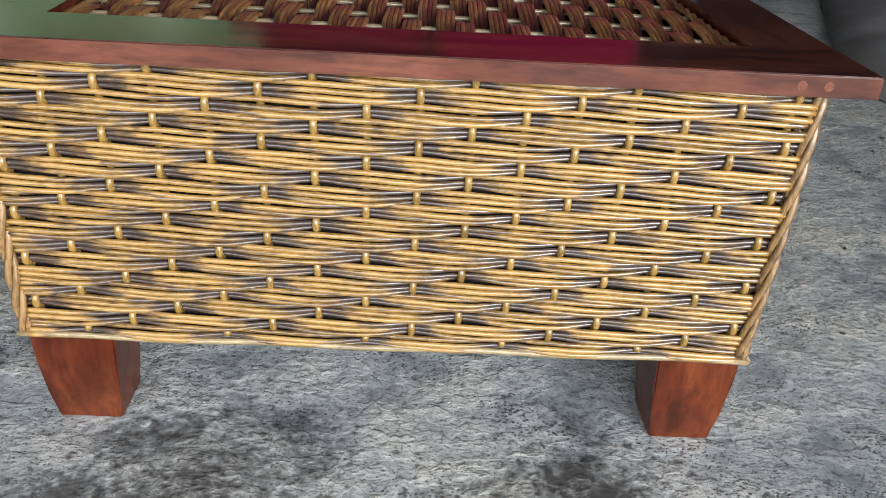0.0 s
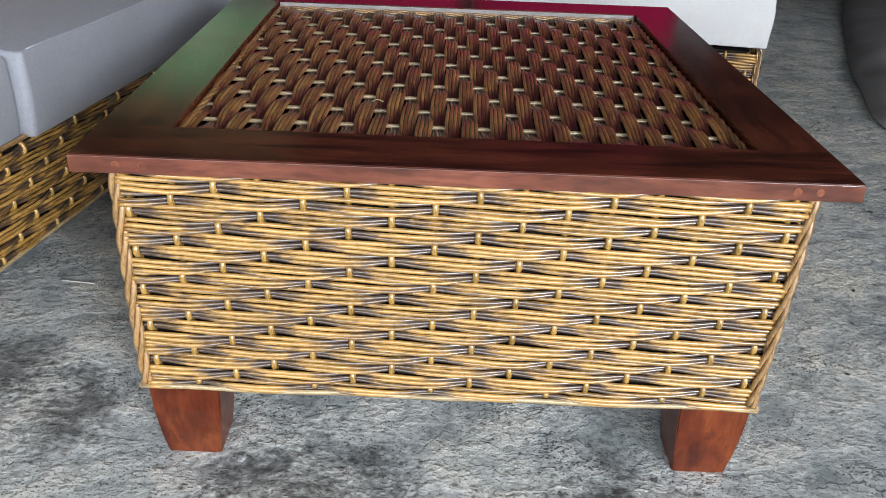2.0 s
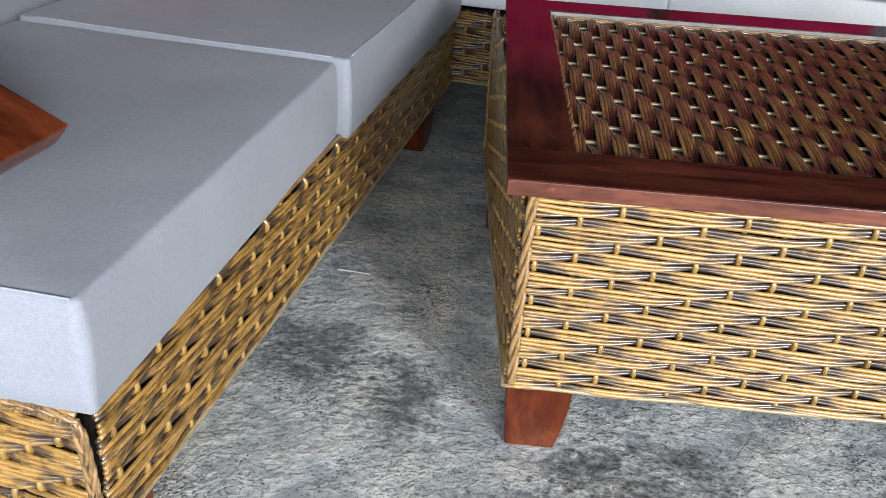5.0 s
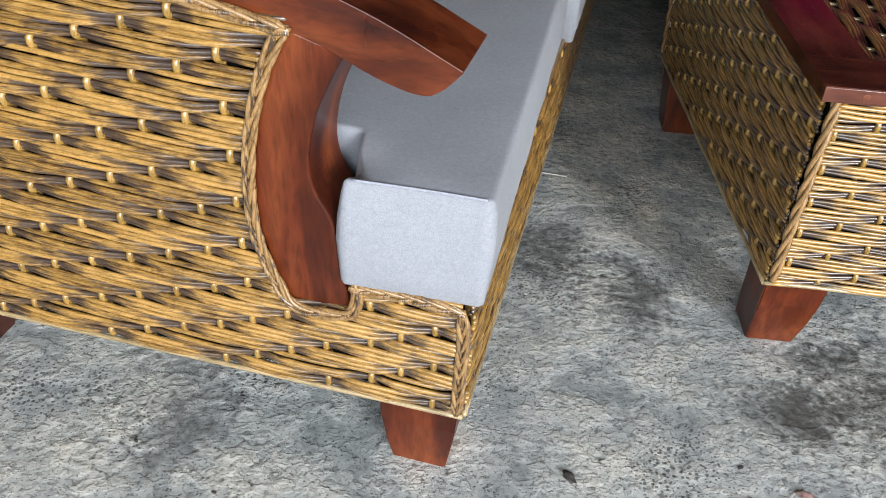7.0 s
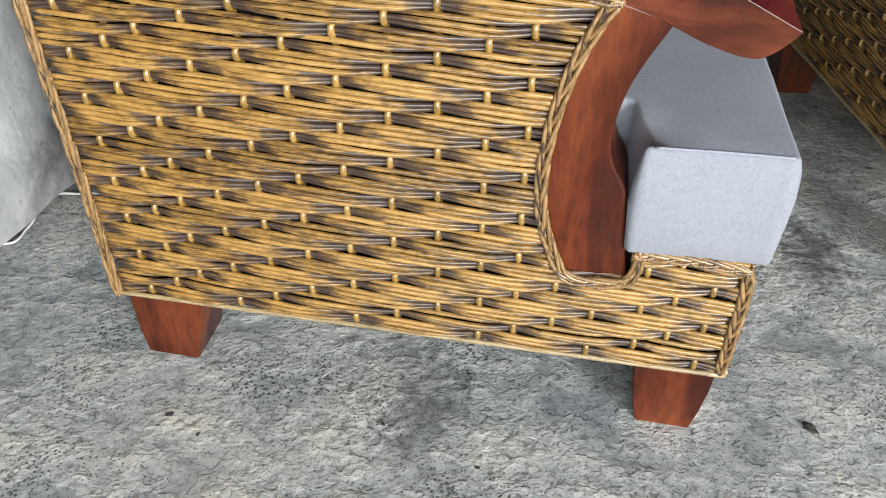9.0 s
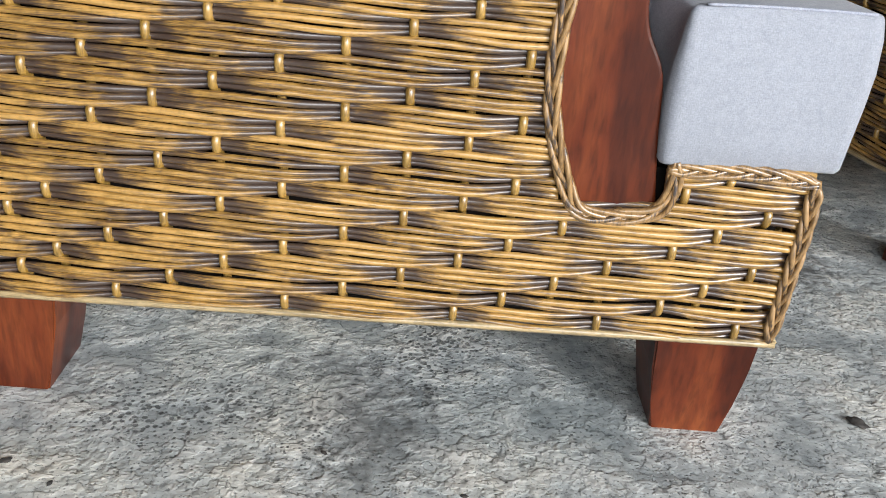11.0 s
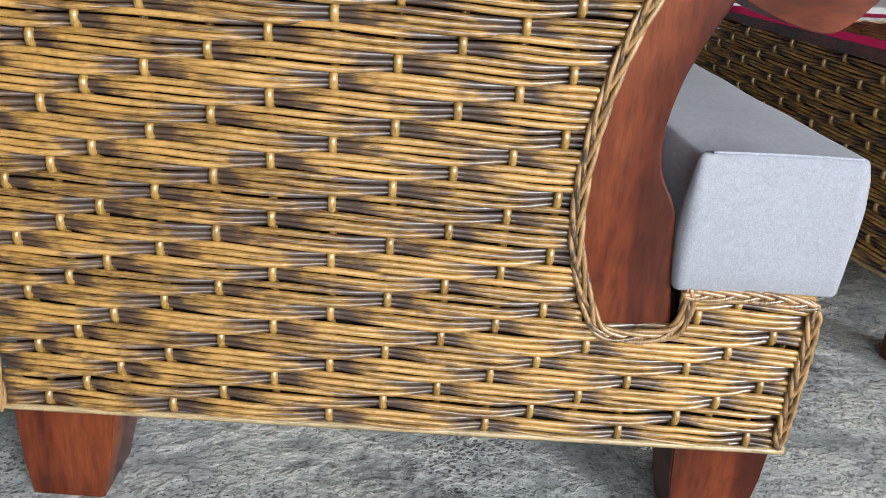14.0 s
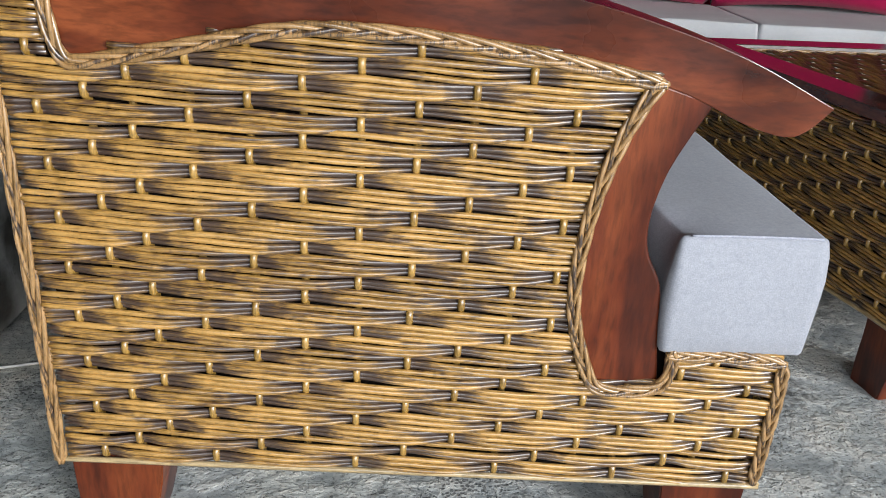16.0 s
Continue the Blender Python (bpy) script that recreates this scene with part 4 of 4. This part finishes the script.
def back_end(u, z, o):
    p = A0 - (-RIGHT + o) * D + (W0 + u) * E_
    return (p[0], p[1], z)


fp = at_b(part("side_panel", prism([back_end(u, z, -0.02) for u, z in ((0.02, 0.14), (0.8, 0.14), (0.8, 0.33), (0.02, 0.33))], Vector((*(D * 0.01), 0))), INNER_SHADE, sofa_b))
stk = [(0.03 + 0.0535 * k, 0.13, 0.33) for k in range(15)]
weave(fp, back_end, (*(-D), 0), low_rows + [(9, 0.1375 + 0.0201 * 9)], lambda v: [(0.008, 0.8)], lambda u, v, i: (u - 0.03) / 0.0535 - i % 3, 1, 3, 0.0034, stk, step=4, joined=True)
line = [np.array(back_front(-RIGHT - 0.002, z, 0.004)) for z in np.linspace(0.13, 0.345, 10)]
at_b(braid(line, (*(-E_), 0), sofa_b, label="plaited rattan corner braid"))
line = [np.array(back_front(u, 0.13, 0.004)) for u in np.linspace(-0.04, -RIGHT, 40)]
at_b(tubes("bottom_rim", [(line, 0.0038, (0, 0, 1), 1.0, 0.7)], RIM, sofa_b, "thin pale rattan edging"))
for s0, s1 in ((0.52, 0.62), (-0.55, -0.45), (RIGHT + 0.005, RIGHT + 0.105)):
    for w0, w1 in ((W0 + 0.01, W0 + 0.11), (W0 + 0.7, W0 + 0.8)):
        at_b(leg(sofa_b, sf, s0, s1, w0, w1, 0.134, (s0 + 0.012, s1 - 0.012), (w0 + 0.012, w1 - 0.012)))
bm = prism([sf(s, w, 0.315) for s, w in ((0.80, W0 + 0.02), (0.80, W0 + 0.8), (RIGHT + 0.02, W0 + 0.8), (RIGHT + 0.02, W0 + 0.02))], Vector((0, 0, 0.014)))
at_b(part("seat_board", bm, INNER_SHADE, sofa_b))
bm = prism([sf(0.64, W0 + w, z) for w, z in ((0.66, 0.34), (0.82, 0.34), (0.84, 0.80), (0.77, 0.80))], Vector((*(-D * (0.64 - RIGHT)), 0)), 0.01)
at_b(part("backrest", bm, FABRIC, sofa_b, "grey upholstered backrest"))
cushion("seat_cushion", [(-0.558, W0 - 0.016), (0.64, W0 - 0.016), (0.64, W0 + 0.64), (-0.558, W0 + 0.64)], 0.345, 0.475, WHITE_CLOTH, "off-white linen seat cushion in the sofa corner", "seat cushions")
cushion("seat_cushion", [(RIGHT - 0.012, W0 - 0.016), (-0.562, W0 - 0.016), (-0.562, W0 + 0.64), (RIGHT - 0.012, W0 + 0.64)], 0.345, 0.475, WHITE_CLOTH, "off-white linen seat cushion at the free sofa end", "seat cushions")


def pillow(centre, size, tilt, turn, label):
    """A stuffed square pillow, thick in the middle and drawn out to its corners."""
    bm = bmesh.new()
    bmesh.ops.create_grid(bm, x_segments=22, y_segments=22, size=0.5)
    top = list(bm.verts)
    dup = bmesh.ops.duplicate(bm, geom=list(bm.faces))
    low = [g for g in dup["geom"] if isinstance(g, bmesh.types.BMVert)]
    for vs, sgn in ((top, 1), (low, -1)):
        for v in vs:
            x, y = v.co.x * 2, v.co.y * 2
            fat = max(0.0, (1 - x ** 2) * (1 - y ** 2)) ** 0.45
            wr = 0.012 * noise.noise(Vector((x * 3, y * 3, sgn)))
            v.co = Vector((x * 0.5 * size[0] * (1 - 0.07 * (1 - y * y)), y * 0.5 * size[1] * (1 - 0.07 * (1 - x * x)), sgn * (fat * size[2] * 0.5 + wr * fat)))
    bmesh.ops.remove_doubles(bm, verts=bm.verts, dist=0.0008)
    ob = part("pillow", bm, MAGENTA, smooth=True)
    ob.matrix_world = pose(*centre, 0, 0, turn) @ pose(0, 0, 0, tilt, 0, 0)
    return tagged(ob, label, "pillow", "magenta pillows")


PL = "plump magenta cloth pillow leaning on the sofa back"
for s, w in ((0.50, 1.20),):
    p = sf(s, w, 0.66)
    pillow(p, (0.46, 0.46, 0.15), 70, -98.5, PL)
for s, h in ((-0.225, 0.52), (-0.875, 0.66)):
    p = sf(s, W0 + 0.52, 0.465 + 0.49 * h)
    pillow(p, (0.66, h, 0.18), 74, -8.5, PL)


# ---- clutter at the edges ----
def draped(name, pts, height, lean, mat, label, category, seed, hem=0.004):
    """A sheet that hangs over something to the ground; pts is its foot line."""
    line = smooth_line([(*p, 0) for p in pts], 10)
    bm = bmesh.new()
    cols_ = []
    for i, p in enumerate(line):
        t = line[min(i + 1, len(line) - 1)] - line[max(i - 1, 0)]
        nrm = np.array((-t[1], t[0], 0)) / (np.linalg.norm(t) + 1e-9)
        col = []
        for j in range(17):
            k = j / 16
            fold = 0.05 * noise.noise(Vector((p[0] * 3 + seed, p[1] * 3, k * 1.5))) + 0.02 * noise.noise(Vector((p[0] * 9, p[1] * 9 + seed, k * 5)))
            q = p + nrm * (lean * k ** 1.5 + fold * (0.15 + k)) + np.array((0, 0, height * (1 - (1 - k) ** 1.3) + hem * (1 + 0.5 * noise.noise(Vector((p[0] * 5, p[1] * 5, seed))))))
            col.append(bm.verts.new(q))
        q = p + nrm * (lean + 0.6) + np.array((0, 0, height * 1.03))
        col.append(bm.verts.new(q))
        q = p + nrm * (lean + 0.6) + np.array((0, 0, 0.0))
        col.append(bm.verts.new(q))
        cols_.append(col)
    for a, b in zip(cols_, cols_[1:]):
        for j in range(len(a) - 1):
            bm.faces.new((a[j], b[j], b[j + 1], a[j + 1]))
    bm.faces.new(cols_[0])
    bm.faces.new(cols_[-1][::-1])
    return tagged(part(name, bm, mat, smooth=True), label, category)


draped("covered_furniture", [(-2.09, 0.55), (-2.03, 0.765), (-2.0, 0.85), (-1.985, 0.93), (-1.965, 1.05), (-1.93, 1.30), (-1.90, 2.2)], 0.9, 0.25, SHEET, "grey dust-stained sheet draped over furniture beside the sofa", "dust sheet", 3.1, 0.026)
draped("covered_furniture", [(2.3, 5.0), (1.95, 4.5), (1.53, 3.38), (1.35, 2.8), (1.28, 2.33), (1.62, 1.9), (2.4, 1.7)], 0.09, 0.4, SHEET_PINK, "pinkish grey plastic sheet over a bundle on the ground", "dust sheet", 8.7)
line = smooth_line([(-2.12, 0.79, 0.004), (-2.048, 0.811, 0.004), (-2.028, 0.820, 0.005), (-2.024, 0.852, 0.006), (-2.02, 0.885, 0.012), (-2.06, 0.93, 0.012), (-2.01, 0.965, 0.010), (-1.96, 0.975, 0.006), (-1.86, 1.0, 0.004)], 8)
tagged(tubes("cable", [(line, 0.0025, (0, 0, 1), 1.0, 0.5)], CABLE), "thin white cable lying on the concrete ground", "cable")
line = [(-0.812 + 0.066 * t, 1.262 - 0.008 * t, 0.002) for t in np.linspace(0, 1, 9)]
tagged(tubes("drinking_straw", [(line, 0.0014, (0, 0, 1), 1.0, 0.5)], STRAW), "pale thin stick lying on the concrete ground", "stick")


def chip(x, y, size, seed, mat, label):
    """A broken flake lying on the ground."""
    bm = bmesh.new()
    bmesh.ops.create_icosphere(bm, subdivisions=2, radius=1)
    for v in bm.verts:
        k = 1 + 0.45 * noise.noise(v.co * 1.7 + Vector((seed, 0, 0)))
        v.co = Vector((v.co.x * size * k, v.co.y * size * 0.6 * k, v.co.z * size * 0.28 * k))
    low = min(v.co.z for v in bm.verts)
    for v in bm.verts:
        v.co.z = max(v.co.z - low - 0.0008, 0.0)
    ob = part("stone_chip", bm, mat)
    ob.location = (x, y, 0)
    ob.rotation_euler = (0, 0, seed * 1.3)
    return tagged(ob, label, "stone chip", "chips on the ground")


chip(-0.353, 0.775, 0.009, 1.2, STONE, "small pale flake of broken cement on the ground")
PINK_CHIP = plain_material("pinkish_brick_crumb", (0.36, 0.22, 0.19), 0.9, 60.0, 0.35)
chip(-0.440, 0.458, 0.013, 4.4, PINK_CHIP, "small pinkish brick crumb on the concrete ground")
DARK_CHIP = plain_material("dark_grit", (0.045, 0.04, 0.035), 0.9, 80.0, 0.4)
gr = random.Random(11)
for x, y, r in ((-0.759, 0.448, 0.012), (-1.648, 0.434, 0.006), (-1.60, 0.40, 0.004), (-1.35, 0.43, 0.004), (-1.22, 0.36, 0.004), (-0.52, 0.50, 0.005), (-0.60, 0.42, 0.004), (0.62, 1.05, 0.005), (0.75, 1.35, 0.006), (0.95, 1.75, 0.007), (1.05, 1.9, 0.006), (1.12, 2.0, 0.008), (-0.95, 0.30, 0.004), (-1.05, 0.28, 0.005)):
    chip(x, y, r, gr.uniform(0, 9), DARK_CHIP, "small dark crumb of grit on the ground")
line = smooth_line([(-0.184, 0.972, 0.474), (-0.178, 0.968, 0.478), (-0.172, 0.963, 0.479), (-0.168, 0.959, 0.478)], 4)
at_table(tubes("loose_strand", [(line, 0.0008, (0, 0, 1), 1.0, 0.9)], RIM, table, "broken pale strand end"))
